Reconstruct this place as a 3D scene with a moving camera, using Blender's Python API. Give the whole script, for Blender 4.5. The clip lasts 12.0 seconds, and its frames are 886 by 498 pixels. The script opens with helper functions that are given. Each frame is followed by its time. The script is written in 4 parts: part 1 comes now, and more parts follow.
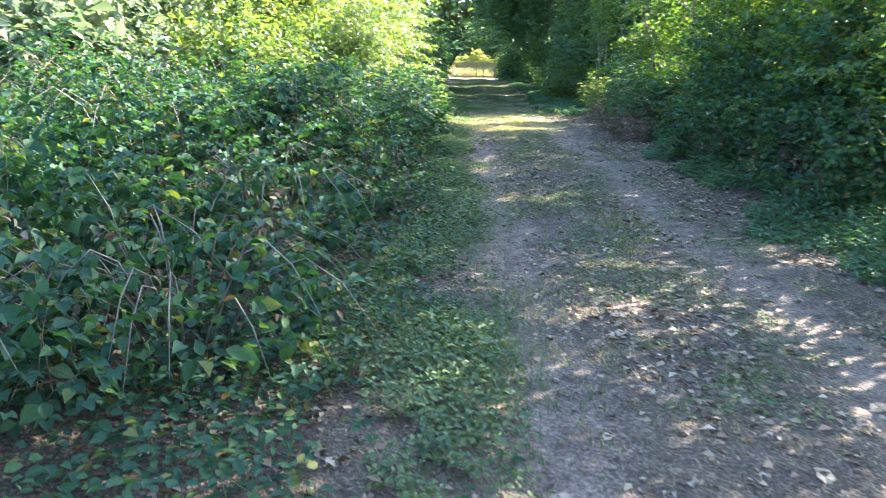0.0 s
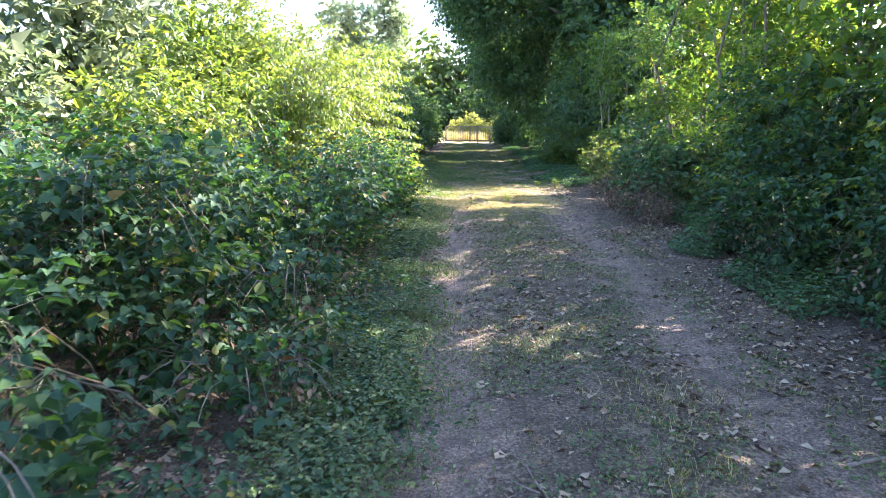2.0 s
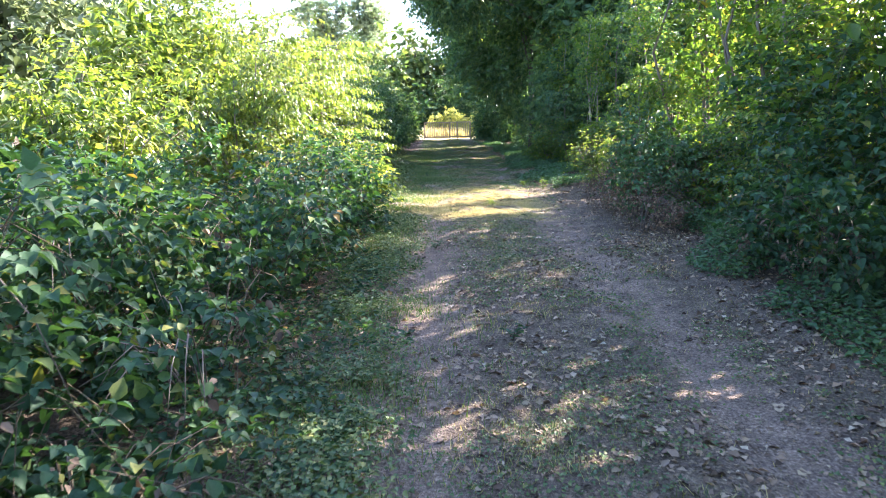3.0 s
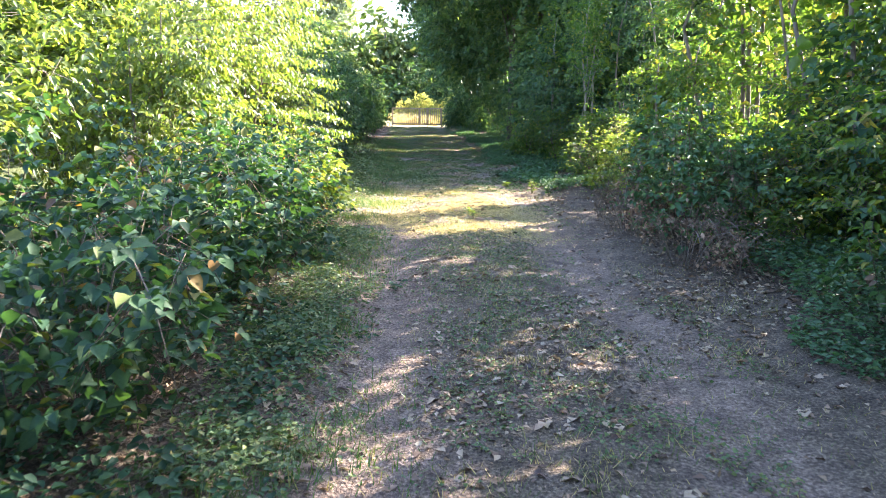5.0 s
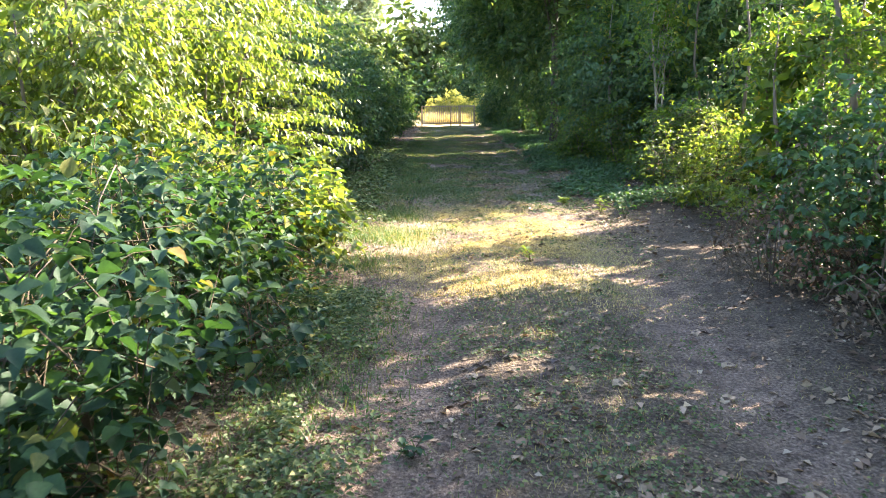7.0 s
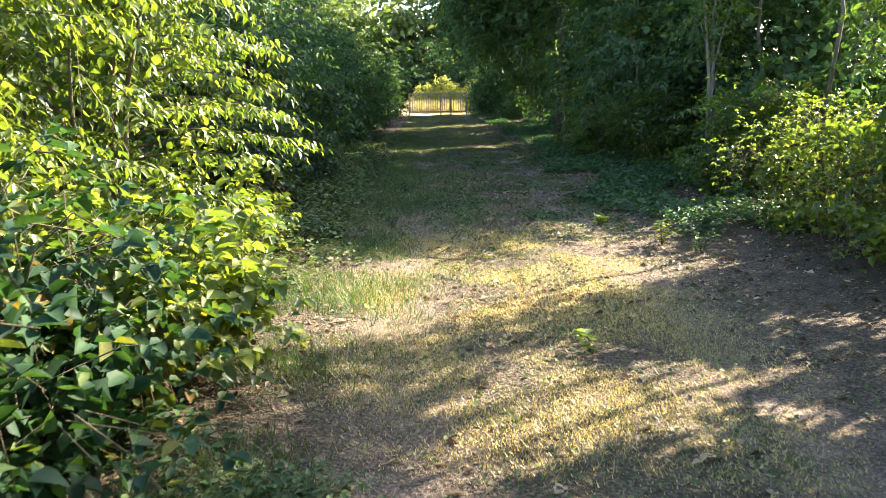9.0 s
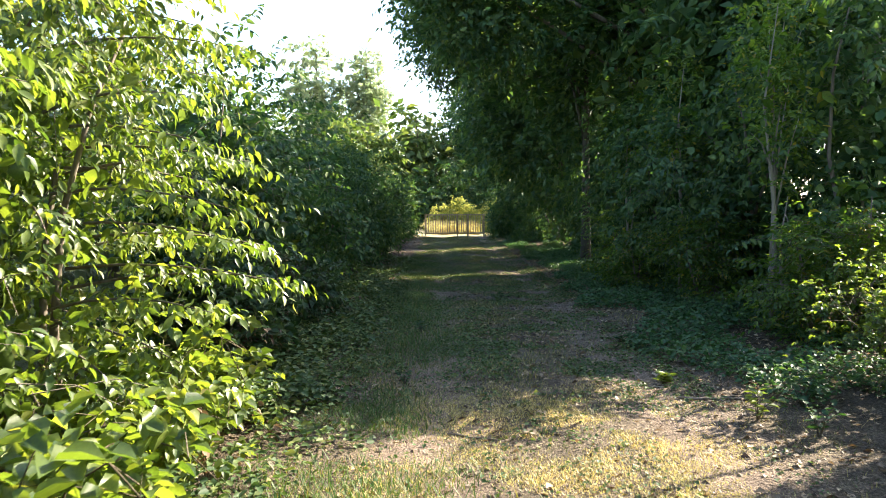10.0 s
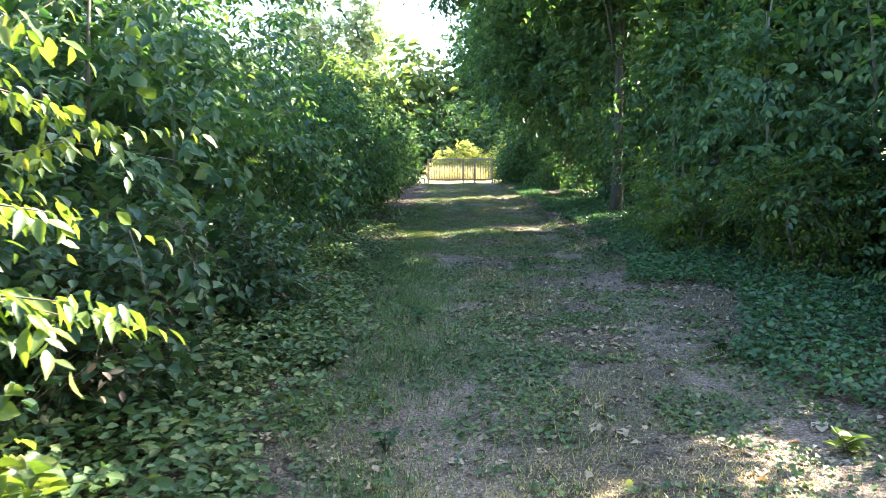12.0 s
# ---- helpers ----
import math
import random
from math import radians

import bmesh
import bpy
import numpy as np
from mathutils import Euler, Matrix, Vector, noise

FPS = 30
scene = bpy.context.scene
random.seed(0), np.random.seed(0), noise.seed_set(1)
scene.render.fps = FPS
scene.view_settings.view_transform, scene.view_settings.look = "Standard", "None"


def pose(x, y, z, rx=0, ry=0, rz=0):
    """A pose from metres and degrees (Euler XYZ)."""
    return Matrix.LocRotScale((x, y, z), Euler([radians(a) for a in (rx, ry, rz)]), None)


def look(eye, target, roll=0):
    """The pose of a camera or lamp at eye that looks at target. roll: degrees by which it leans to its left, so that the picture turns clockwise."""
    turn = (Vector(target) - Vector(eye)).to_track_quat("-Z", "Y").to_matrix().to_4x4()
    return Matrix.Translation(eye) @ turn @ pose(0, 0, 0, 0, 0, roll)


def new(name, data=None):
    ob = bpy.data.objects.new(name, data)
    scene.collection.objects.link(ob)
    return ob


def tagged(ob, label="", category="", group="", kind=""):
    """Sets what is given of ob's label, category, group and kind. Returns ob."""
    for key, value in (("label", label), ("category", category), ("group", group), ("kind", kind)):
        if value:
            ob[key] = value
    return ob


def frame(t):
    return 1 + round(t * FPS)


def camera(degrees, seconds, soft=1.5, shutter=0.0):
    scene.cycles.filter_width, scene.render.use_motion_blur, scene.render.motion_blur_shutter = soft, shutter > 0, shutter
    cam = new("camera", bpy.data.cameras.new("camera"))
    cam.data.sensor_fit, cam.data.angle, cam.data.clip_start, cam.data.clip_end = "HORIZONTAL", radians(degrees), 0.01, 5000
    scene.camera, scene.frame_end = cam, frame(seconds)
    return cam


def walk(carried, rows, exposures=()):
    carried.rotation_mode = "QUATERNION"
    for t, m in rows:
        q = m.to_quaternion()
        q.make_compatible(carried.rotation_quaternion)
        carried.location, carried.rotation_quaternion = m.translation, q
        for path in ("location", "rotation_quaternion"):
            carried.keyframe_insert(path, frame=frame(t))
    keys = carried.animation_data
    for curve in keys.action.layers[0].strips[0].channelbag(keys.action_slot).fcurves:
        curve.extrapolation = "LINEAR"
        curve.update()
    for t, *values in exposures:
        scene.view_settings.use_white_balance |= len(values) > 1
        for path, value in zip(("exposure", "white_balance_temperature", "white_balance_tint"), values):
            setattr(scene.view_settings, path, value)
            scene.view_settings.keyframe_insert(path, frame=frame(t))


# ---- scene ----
cam = camera(60.0, 12.0, 0.8, 0.18)
PATH = [
    (0, (1.217, -1.149, 1.478), (1.001, 0.779, 0.993), 0.9),
    (0.5, (1.263, -0.375, 1.48), (0.797, 1.518, 1.036), -0.3),
    (1, (1.321, 0.447, 1.482), (0.971, 2.37, 1.055), -0.8),
    (1.5, (1.333, 1.264, 1.475), (0.988, 3.204, 1.136), -0.6),
    (2, (1.34, 2.071, 1.486), (1.114, 4.031, 1.156), 0.2),
    (2.5, (1.309, 2.849, 1.502), (1.061, 4.802, 1.146), -1.3),
    (3, (1.266, 3.658, 1.504), (1.081, 5.62, 1.163), -1.4),
    (3.2, (1.247, 3.968, 1.493), (1.054, 5.934, 1.181), -1.5),
    (4.8, (1.02, 6.268, 1.455), (0.873, 8.228, 1.088), 0.7),
    (5, (1.006, 6.561, 1.456), (0.911, 8.523, 1.082), 0.8),
    (5.5, (0.948, 7.317, 1.458), (0.819, 9.286, 1.132), -0.2),
    (6, (0.906, 8.056, 1.444), (0.798, 10.025, 1.109), -0.4),
    (6.5, (0.851, 8.798, 1.443), (0.641, 10.754, 1.081), -1.1),
    (7, (0.764, 9.558, 1.433), (0.581, 11.513, 1.053), -0.7),
    (7.2, (0.73, 9.852, 1.42), (0.542, 11.807, 1.039), -0.8),
    (8.8, (0.465, 12.198, 1.391), (0.299, 14.149, 0.982), -1.0),
    (9, (0.446, 12.491, 1.397), (0.29, 14.442, 0.986), -1.1),
    (9.5, (0.349, 13.244, 1.414), (0.151, 15.202, 1.058), -1.0),
    (10, (0.237, 14.009, 1.444), (0.046, 15.997, 1.338), -0.5),
    (10.5, (0.125, 14.73, 1.449), (-0.111, 16.713, 1.347), -1.1),
    (11, (0.069, 15.439, 1.41), (-0.164, 17.418, 1.25), -1.8),
    (11.5, (-0.016, 16.171, 1.378), (-0.275, 18.143, 1.166), -1.6),
    (12, (-0.074, 16.868, 1.371), (-0.274, 18.843, 1.125), -0.4),
]
EXPOSURES = ((0, 3.42, 5350, 16), (1, 3.2, 5500, 22), (2.5, 3.28, 5600, 26), (5.5, 3.48, 5900, 25), (7, 3.28, 6250, 23), (9, 2.7, 6250, 15), (9.5, 2.57, 6200, 14), (10, 2.42, 6200, 14), (10.5, 1.95, 6200, 14), (11, 1.9, 6200, 14), (11.5, 2.62, 6050, 14), (12, 3.6, 5800, 13))
walk(cam, [(t, look(eye, target, roll)) for t, eye, target, roll in PATH], EXPOSURES)

# ---- world and sun: low morning sun from ahead on the right, over the hedge ----
SUN_AZ = math.atan2(0.6, 0.8)
SUN_EL = radians(32)
world = bpy.data.worlds.new("sky")
scene.world = world
world.use_nodes = True
sky = world.node_tree.nodes.new("ShaderNodeTexSky")
sky.sky_type, sky.sun_disc = "NISHITA", False
sky.sun_elevation, sky.sun_rotation = SUN_EL, math.pi / 2 - SUN_AZ
sky.air_density, sky.dust_density, sky.ozone_density = 1.0, 1.5, 1.0
background = world.node_tree.nodes["Background"]
world.node_tree.links.new(sky.outputs["Color"], background.inputs["Color"])
background.inputs["Strength"].default_value = 0.105
sun_dir = Vector((math.cos(SUN_AZ) * math.cos(SUN_EL), math.sin(SUN_AZ) * math.cos(SUN_EL), math.sin(SUN_EL)))
sun = new("sun", bpy.data.lights.new("sun", "SUN"))
sun.data.energy, sun.data.angle, sun.data.color = 5.0, radians(0.5), (1.0, 0.87, 0.67)
sun.matrix_world = look(tuple(sun_dir * 60), (0, 0, 0))


# ---- materials ----
def material(name):
    m = bpy.data.materials.new(name)
    m.use_nodes = True
    return m, m.node_tree.nodes, m.node_tree.links, m.node_tree.nodes["Principled BSDF"]


def ramp(nodes, stops):
    r = nodes.new("ShaderNodeValToRGB")
    while len(r.color_ramp.elements) < len(stops):
        r.color_ramp.elements.new(0.5)
    for e, (p, c) in zip(r.color_ramp.elements, stops):
        e.position, e.color = p, (*c, 1)
    return r


def noise_node(nodes, links, scale, detail=4.0, coord=None, rough=0.55):
    n = nodes.new("ShaderNodeTexNoise")
    n.inputs["Scale"].default_value, n.inputs["Detail"].default_value, n.inputs["Roughness"].default_value = scale, detail, rough
    if coord is not None:
        links.new(coord, n.inputs["Vector"])
    return n


def mixed(nodes, links, fac, a, b, mode="MIX"):
    m = nodes.new("ShaderNodeMix")
    m.data_type, m.blend_type = "RGBA", mode
    for socket, value in ((m.inputs["Factor"], fac), (m.inputs["A"], a), (m.inputs["B"], b)):
        if isinstance(value, (int, float)):
            socket.default_value = value
        elif isinstance(value, tuple):
            socket.default_value = (*value, 1)
        else:
            links.new(value, socket)
    return m.outputs["Result"]


def math_node(nodes, links, op, a, b=0.0):
    m = nodes.new("ShaderNodeMath")
    m.operation = op
    for socket, value in zip(m.inputs, (a, b)):
        if isinstance(value, (int, float)):
            socket.default_value = value
        else:
            links.new(value, socket)
    return m.outputs[0]


def leaf_material(name, stops, through_colour, through_share=0.35, rough=0.45, gloss=0.4):
    """Thin leaf: each leaf its own shade, light passing through the blade, a large-scale drift of colour."""
    m, nodes, links, bsdf = material(name)
    geo = nodes.new("ShaderNodeNewGeometry")
    r = ramp(nodes, stops)
    links.new(geo.outputs["Random Per Island"], r.inputs["Fac"])
    coord = nodes.new("ShaderNodeTexCoord")
    drift = noise_node(nodes, links, 0.9, 2.0, coord.outputs["Object"])
    tone = ramp(nodes, ((0.3, (0.72, 0.8, 0.72)), (0.7, (1.2, 1.12, 0.95))))
    links.new(drift.outputs["Fac"], tone.inputs["Fac"])
    grain = noise_node(nodes, links, 90.0, 2.0, coord.outputs["Object"])
    fine = ramp(nodes, ((0.3, (0.85, 0.85, 0.85)), (0.7, (1.1, 1.1, 1.1))))
    links.new(grain.outputs["Fac"], fine.inputs["Fac"])
    colour = mixed(nodes, links, 1.0, mixed(nodes, links, 1.0, r.outputs["Color"], tone.outputs["Color"], "MULTIPLY"), fine.outputs["Color"], "MULTIPLY")
    links.new(colour, bsdf.inputs["Base Color"])
    bsdf.inputs["Roughness"].default_value = rough
    bsdf.inputs["Specular IOR Level"].default_value = gloss
    thin = nodes.new("ShaderNodeBsdfTranslucent")
    links.new(mixed(nodes, links, 1.0, colour, through_colour, "MULTIPLY"), thin.inputs["Color"])
    mix = nodes.new("ShaderNodeMixShader")
    mix.inputs["Fac"].default_value = through_share
    links.new(bsdf.outputs[0], mix.inputs[1])
    links.new(thin.outputs[0], mix.inputs[2])
    links.new(mix.outputs[0], nodes["Material Output"].inputs["Surface"])
    return m


# lighter yellow-green leaf with the sunlit look put into its colour
LIT_LEAF = leaf_material("sunlit_leaf", ((0, (0.05, 0.088, 0.022)), (0.5, (0.105, 0.152, 0.036)), (0.86, (0.155, 0.198, 0.046)), (0.97, (0.17, 0.195, 0.05)), (1, (0.21, 0.2, 0.06))), (2.6, 2.55, 0.8), 0.42, 0.42, 0.5)
YELLOW_LEAF = leaf_material("yellow_leaf", ((0, (0.14, 0.165, 0.045)), (0.6, (0.22, 0.225, 0.07)), (1, (0.34, 0.31, 0.12))), (2.4, 2.4, 1.5), 0.6)
CLOVER = leaf_material("clover_leaf", ((0, (0.05, 0.09, 0.038)), (0.6, (0.085, 0.135, 0.05)), (1, (0.18, 0.2, 0.075))), (1.8, 1.9, 0.8), 0.25, 0.55, 0.3)
NETTLE_LEAF = leaf_material("nettle_leaf", ((0, (0.03, 0.065, 0.034)), (0.6, (0.05, 0.095, 0.045)), (1, (0.09, 0.13, 0.055))), (1.9, 2.0, 0.9), 0.28, 0.5, 0.35)
HEDGE_LEAF = leaf_material("hedge_leaf", ((0, (0.036, 0.08, 0.02)), (0.6, (0.068, 0.122, 0.028)), (0.9, (0.105, 0.16, 0.035)), (1, (0.2, 0.17, 0.04))), (3.0, 2.8, 0.8), 0.48)
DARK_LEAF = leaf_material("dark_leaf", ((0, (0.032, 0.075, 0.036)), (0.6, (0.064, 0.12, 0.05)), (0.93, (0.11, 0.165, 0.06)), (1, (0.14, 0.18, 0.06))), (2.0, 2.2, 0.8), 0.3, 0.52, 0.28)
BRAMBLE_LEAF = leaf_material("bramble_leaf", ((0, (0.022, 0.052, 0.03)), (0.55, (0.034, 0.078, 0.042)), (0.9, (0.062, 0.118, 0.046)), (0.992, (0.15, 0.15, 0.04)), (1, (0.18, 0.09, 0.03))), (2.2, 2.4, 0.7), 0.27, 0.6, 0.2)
IVY_LEAF = leaf_material("ivy_leaf", ((0, (0.04, 0.09, 0.045)), (0.7, (0.066, 0.13, 0.06)), (1, (0.11, 0.165, 0.07))), (1.8, 2.2, 0.8), 0.25, 0.5, 0.25)
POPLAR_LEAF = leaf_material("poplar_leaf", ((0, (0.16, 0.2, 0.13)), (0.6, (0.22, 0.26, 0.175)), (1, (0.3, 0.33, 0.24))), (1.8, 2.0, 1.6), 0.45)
# maple leaf greyed and paled: distance haze put into the colour
HAZY_MAPLE_LEAF = leaf_material("hazy_maple_leaf", ((0, (0.09, 0.125, 0.065)), (0.6, (0.14, 0.175, 0.1)), (1, (0.22, 0.24, 0.16))), (1.8, 1.9, 1.3), 0.38)
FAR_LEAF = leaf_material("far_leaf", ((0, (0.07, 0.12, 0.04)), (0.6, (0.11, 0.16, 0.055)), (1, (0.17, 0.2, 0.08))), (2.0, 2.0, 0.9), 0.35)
DRY_LEAF = leaf_material("dry_leaf", ((0, (0.05, 0.034, 0.024)), (0.35, (0.13, 0.085, 0.055)), (0.7, (0.28, 0.2, 0.135)), (0.93, (0.38, 0.3, 0.21)), (1, (0.45, 0.39, 0.3))), (1.4, 1.2, 0.8), 0.18, 0.6)
BRUSH_LEAF = leaf_material("withered_leaf", ((0, (0.07, 0.05, 0.038)), (0.5, (0.18, 0.128, 0.094)), (0.88, (0.33, 0.245, 0.18)), (0.94, (0.07, 0.12, 0.04)), (1, (0.09, 0.14, 0.05))), (1.4, 1.2, 0.9), 0.18, 0.7, 0.2)
GRASS = leaf_material("grass_blade", ((0, (0.05, 0.085, 0.025)), (0.4, (0.085, 0.115, 0.035)), (0.62, (0.22, 0.195, 0.075)), (1, (0.48, 0.4, 0.19))), (1.8, 1.8, 0.8), 0.3, 0.5)
VERGE_GRASS = leaf_material("verge_grass", ((0, (0.04, 0.1, 0.025)), (0.7, (0.08, 0.15, 0.03)), (1, (0.25, 0.22, 0.08))), (1.8, 1.8, 0.7), 0.3, 0.5)
STRAW = leaf_material("dry_grass", ((0, (0.26, 0.23, 0.09)), (0.5, (0.5, 0.42, 0.2)), (1, (0.68, 0.6, 0.34))), (1.6, 1.5, 0.9), 0.35, 0.5)


def bark_material(name, dark, light, scale=14.0):
    m, nodes, links, bsdf = material(name)
    coord = nodes.new("ShaderNodeTexCoord")
    stretch = nodes.new("ShaderNodeMapping")
    stretch.inputs["Scale"].default_value = (1, 1, 0.25)
    links.new(coord.outputs["Object"], stretch.inputs["Vector"])
    n = noise_node(nodes, links, scale, 6.0, stretch.outputs["Vector"])
    r = ramp(nodes, ((0.3, dark), (0.7, light)))
    links.new(n.outputs["Fac"], r.inputs["Fac"])
    links.new(r.outputs["Color"], bsdf.inputs["Base Color"])
    bump = nodes.new("ShaderNodeBump")
    bump.inputs["Strength"].default_value, bump.inputs["Distance"].default_value = 0.6, 0.02
    links.new(n.outputs["Fac"], bump.inputs["Height"])
    links.new(bump.outputs["Normal"], bsdf.inputs["Normal"])
    bsdf.inputs["Roughness"].default_value = 0.9
    return m


BARK = bark_material("bark", (0.07, 0.055, 0.04), (0.2, 0.165, 0.12))
# darker copy of BARK, with ivy's shade on the trunk put into the colour
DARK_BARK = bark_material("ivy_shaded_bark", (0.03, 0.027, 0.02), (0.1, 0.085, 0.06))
PALE_BARK = bark_material("pale_bark", (0.13, 0.11, 0.08), (0.29, 0.25, 0.18))
CANE = bark_material("bramble_cane", (0.06, 0.04, 0.028), (0.125, 0.105, 0.05), 40.0)
DRY_WOOD = bark_material("dry_wood", (0.12, 0.085, 0.06), (0.3, 0.24, 0.18), 30.0)
RAIL_WOOD = bark_material("weathered_rail", (0.2, 0.165, 0.105), (0.4, 0.345, 0.24), 30.0)


def ground_material():
    """Packed grey-brown earth in the wheel tracks, litter and dry grass between them, dark soil under the bushes, straw in the field."""
    m, nodes, links, bsdf = material("earth_track")
    coord = nodes.new("ShaderNodeTexCoord")
    place = coord.outputs["Object"]
    xyz = nodes.new("ShaderNodeSeparateXYZ")
    links.new(place, xyz.inputs[0])
    across = math_node(nodes, links, "ADD", math_node(nodes, links, "ADD", xyz.outputs["X"], math_node(nodes, links, "MULTIPLY", xyz.outputs["Y"], 0.093)), -2.3)
    wander = noise_node(nodes, links, 1.7, 4.0, place, 0.6)
    across = math_node(nodes, links, "ADD", across, math_node(nodes, links, "MULTIPLY", math_node(nodes, links, "SUBTRACT", wander.outputs["Fac"], 0.5), 0.75))
    track = math_node(nodes, links, "ABSOLUTE", math_node(nodes, links, "SUBTRACT", math_node(nodes, links, "ABSOLUTE", across), 0.85))
    fade = noise_node(nodes, links, 0.7, 3.0, place)
    track = math_node(nodes, links, "ADD", track, math_node(nodes, links, "MULTIPLY", math_node(nodes, links, "SUBTRACT", fade.outputs["Fac"], 0.45), 0.45))
    bare = ramp(nodes, ((0.14, (1, 1, 1)), (0.46, (0, 0, 0))))
    links.new(track, bare.inputs["Fac"])
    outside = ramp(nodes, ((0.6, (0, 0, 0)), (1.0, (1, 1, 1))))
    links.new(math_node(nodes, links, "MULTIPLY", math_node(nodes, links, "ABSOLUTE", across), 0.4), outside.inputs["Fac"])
    grit = noise_node(nodes, links, 55.0, 5.0, place, 0.7)
    patch = noise_node(nodes, links, 5.0, 5.0, place, 0.65)
    stones = nodes.new("ShaderNodeTexVoronoi")
    stones.inputs["Scale"].default_value = 60.0
    links.new(place, stones.inputs["Vector"])
    earth = ramp(nodes, ((0.34, (0.1, 0.074, 0.054)), (0.5, (0.21, 0.162, 0.12)), (0.66, (0.4, 0.32, 0.24))))
    links.new(grit.outputs["Fac"], earth.inputs["Fac"])
    litter = ramp(nodes, ((0.34, (0.052, 0.042, 0.031)), (0.5, (0.13, 0.105, 0.073)), (0.66, (0.28, 0.23, 0.155))))
    links.new(grit.outputs["Fac"], litter.inputs["Fac"])
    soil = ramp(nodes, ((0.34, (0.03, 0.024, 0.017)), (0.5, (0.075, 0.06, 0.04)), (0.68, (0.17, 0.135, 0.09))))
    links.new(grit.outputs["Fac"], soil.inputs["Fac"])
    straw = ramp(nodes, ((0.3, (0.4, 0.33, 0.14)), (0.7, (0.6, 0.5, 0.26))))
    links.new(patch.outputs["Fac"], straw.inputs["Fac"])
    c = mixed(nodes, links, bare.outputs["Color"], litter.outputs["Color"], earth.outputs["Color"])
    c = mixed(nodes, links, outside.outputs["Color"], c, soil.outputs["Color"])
    meadow = ramp(nodes, ((0.3, (0.05, 0.075, 0.025)), (0.55, (0.09, 0.115, 0.04)), (0.75, (0.19, 0.18, 0.08))))
    links.new(grit.outputs["Fac"], meadow.inputs["Fac"])
    beyond = ramp(nodes, ((0.55, (0, 0, 0)), (0.75, (1, 1, 1))))
    links.new(math_node(nodes, links, "MULTIPLY", math_node(nodes, links, "ABSOLUTE", across), 0.15), beyond.inputs["Fac"])
    c = mixed(nodes, links, beyond.outputs["Color"], c, meadow.outputs["Color"])
    field = ramp(nodes, ((0.485, (0, 0, 0)), (0.5, (1, 1, 1))))
    links.new(math_node(nodes, links, "MULTIPLY", xyz.outputs["Y"], 0.01), field.inputs["Fac"])
    c = mixed(nodes, links, field.outputs["Color"], c, straw.outputs["Color"])
    tone = ramp(nodes, ((0.32, (0.6, 0.59, 0.58)), (0.68, (1.3, 1.27, 1.22))))
    links.new(patch.outputs["Fac"], tone.inputs["Fac"])
    links.new(mixed(nodes, links, 1.0, c, tone.outputs["Color"], "MULTIPLY"), bsdf.inputs["Base Color"])
    height = math_node(nodes, links, "ADD", grit.outputs["Fac"], math_node(nodes, links, "MULTIPLY", stones.outputs["Distance"], 0.5))
    bump = nodes.new("ShaderNodeBump")
    bump.inputs["Strength"].default_value, bump.inputs["Distance"].default_value = 1.0, 0.03
    links.new(height, bump.inputs["Height"])
    links.new(bump.outputs["Normal"], bsdf.inputs["Normal"])
    bsdf.inputs["Roughness"].default_value = 0.95
    bsdf.inputs["Specular IOR Level"].default_value = 0.2
    return m


EARTH = ground_material()


# ---- shape helpers ----
UP = np.array((0.0, 0.0, 1.0))
LATTICE = np.random.default_rng(11).random((256, 256))


def value_noise(x, y, size):
    """Smooth noise in 0..1 with bumps of about that size in metres."""
    x, y = np.asarray(x) / size + 1000, np.asarray(y) / size + 1000
    i, j = np.floor(x).astype(int), np.floor(y).astype(int)
    u, v = x - i, y - j
    u, v = u * u * (3 - 2 * u), v * v * (3 - 2 * v)
    at = lambda a, b: LATTICE[a % 256, b % 256]
    return (at(i, j) * (1 - u) + at(i + 1, j) * u) * (1 - v) + (at(i, j + 1) * (1 - u) + at(i + 1, j + 1) * u) * v


def across_track(x, y):
    """Metres to the right of the track's middle line."""
    return np.asarray(x) + 0.093 * np.asarray(y) - 2.3


def ground_z(x, y):
    u = across_track(x, y)
    track = np.exp(-((np.abs(u) - 0.85) / 0.28) ** 2)
    side = np.clip((np.abs(u) - 1.3) / 1.5, 0, 1)
    near = np.exp(-(np.maximum(np.abs(np.asarray(y) - 20) - 40, 0) / 30) ** 2)
    rise = 0.15 * np.clip((np.asarray(y) - 41) / 7, 0, 1)
    return rise + near * (-0.035 * track + 0.07 * side + 0.05 * (value_noise(x, y, 1.1) - 0.5) + 0.02 * (value_noise(x, y, 0.3) - 0.5))


def unit(v):
    return v / np.maximum(np.linalg.norm(v, axis=-1, keepdims=True), 1e-9)


def mesh_from(name, co, faces_n, index, mat, smooth=False):
    """A mesh from arrays: points, corners per face (one number for all) and the corners."""
    me = bpy.data.meshes.new(name)
    co = np.ascontiguousarray(co, np.float32).reshape(-1, 3)
    index = np.ascontiguousarray(index, np.int32).ravel()
    count = len(index) // faces_n
    me.vertices.add(len(co))
    me.vertices.foreach_set("co", co.ravel())
    me.loops.add(len(index))
    me.loops.foreach_set("vertex_index", index)
    me.polygons.add(count)
    me.polygons.foreach_set("loop_start", np.arange(0, len(index), faces_n, dtype=np.int32))
    if smooth:
        me.polygons.foreach_set("use_smooth", np.ones(count, bool))
    me.update(calc_edges=True)
    me.materials.append(mat)
    return me


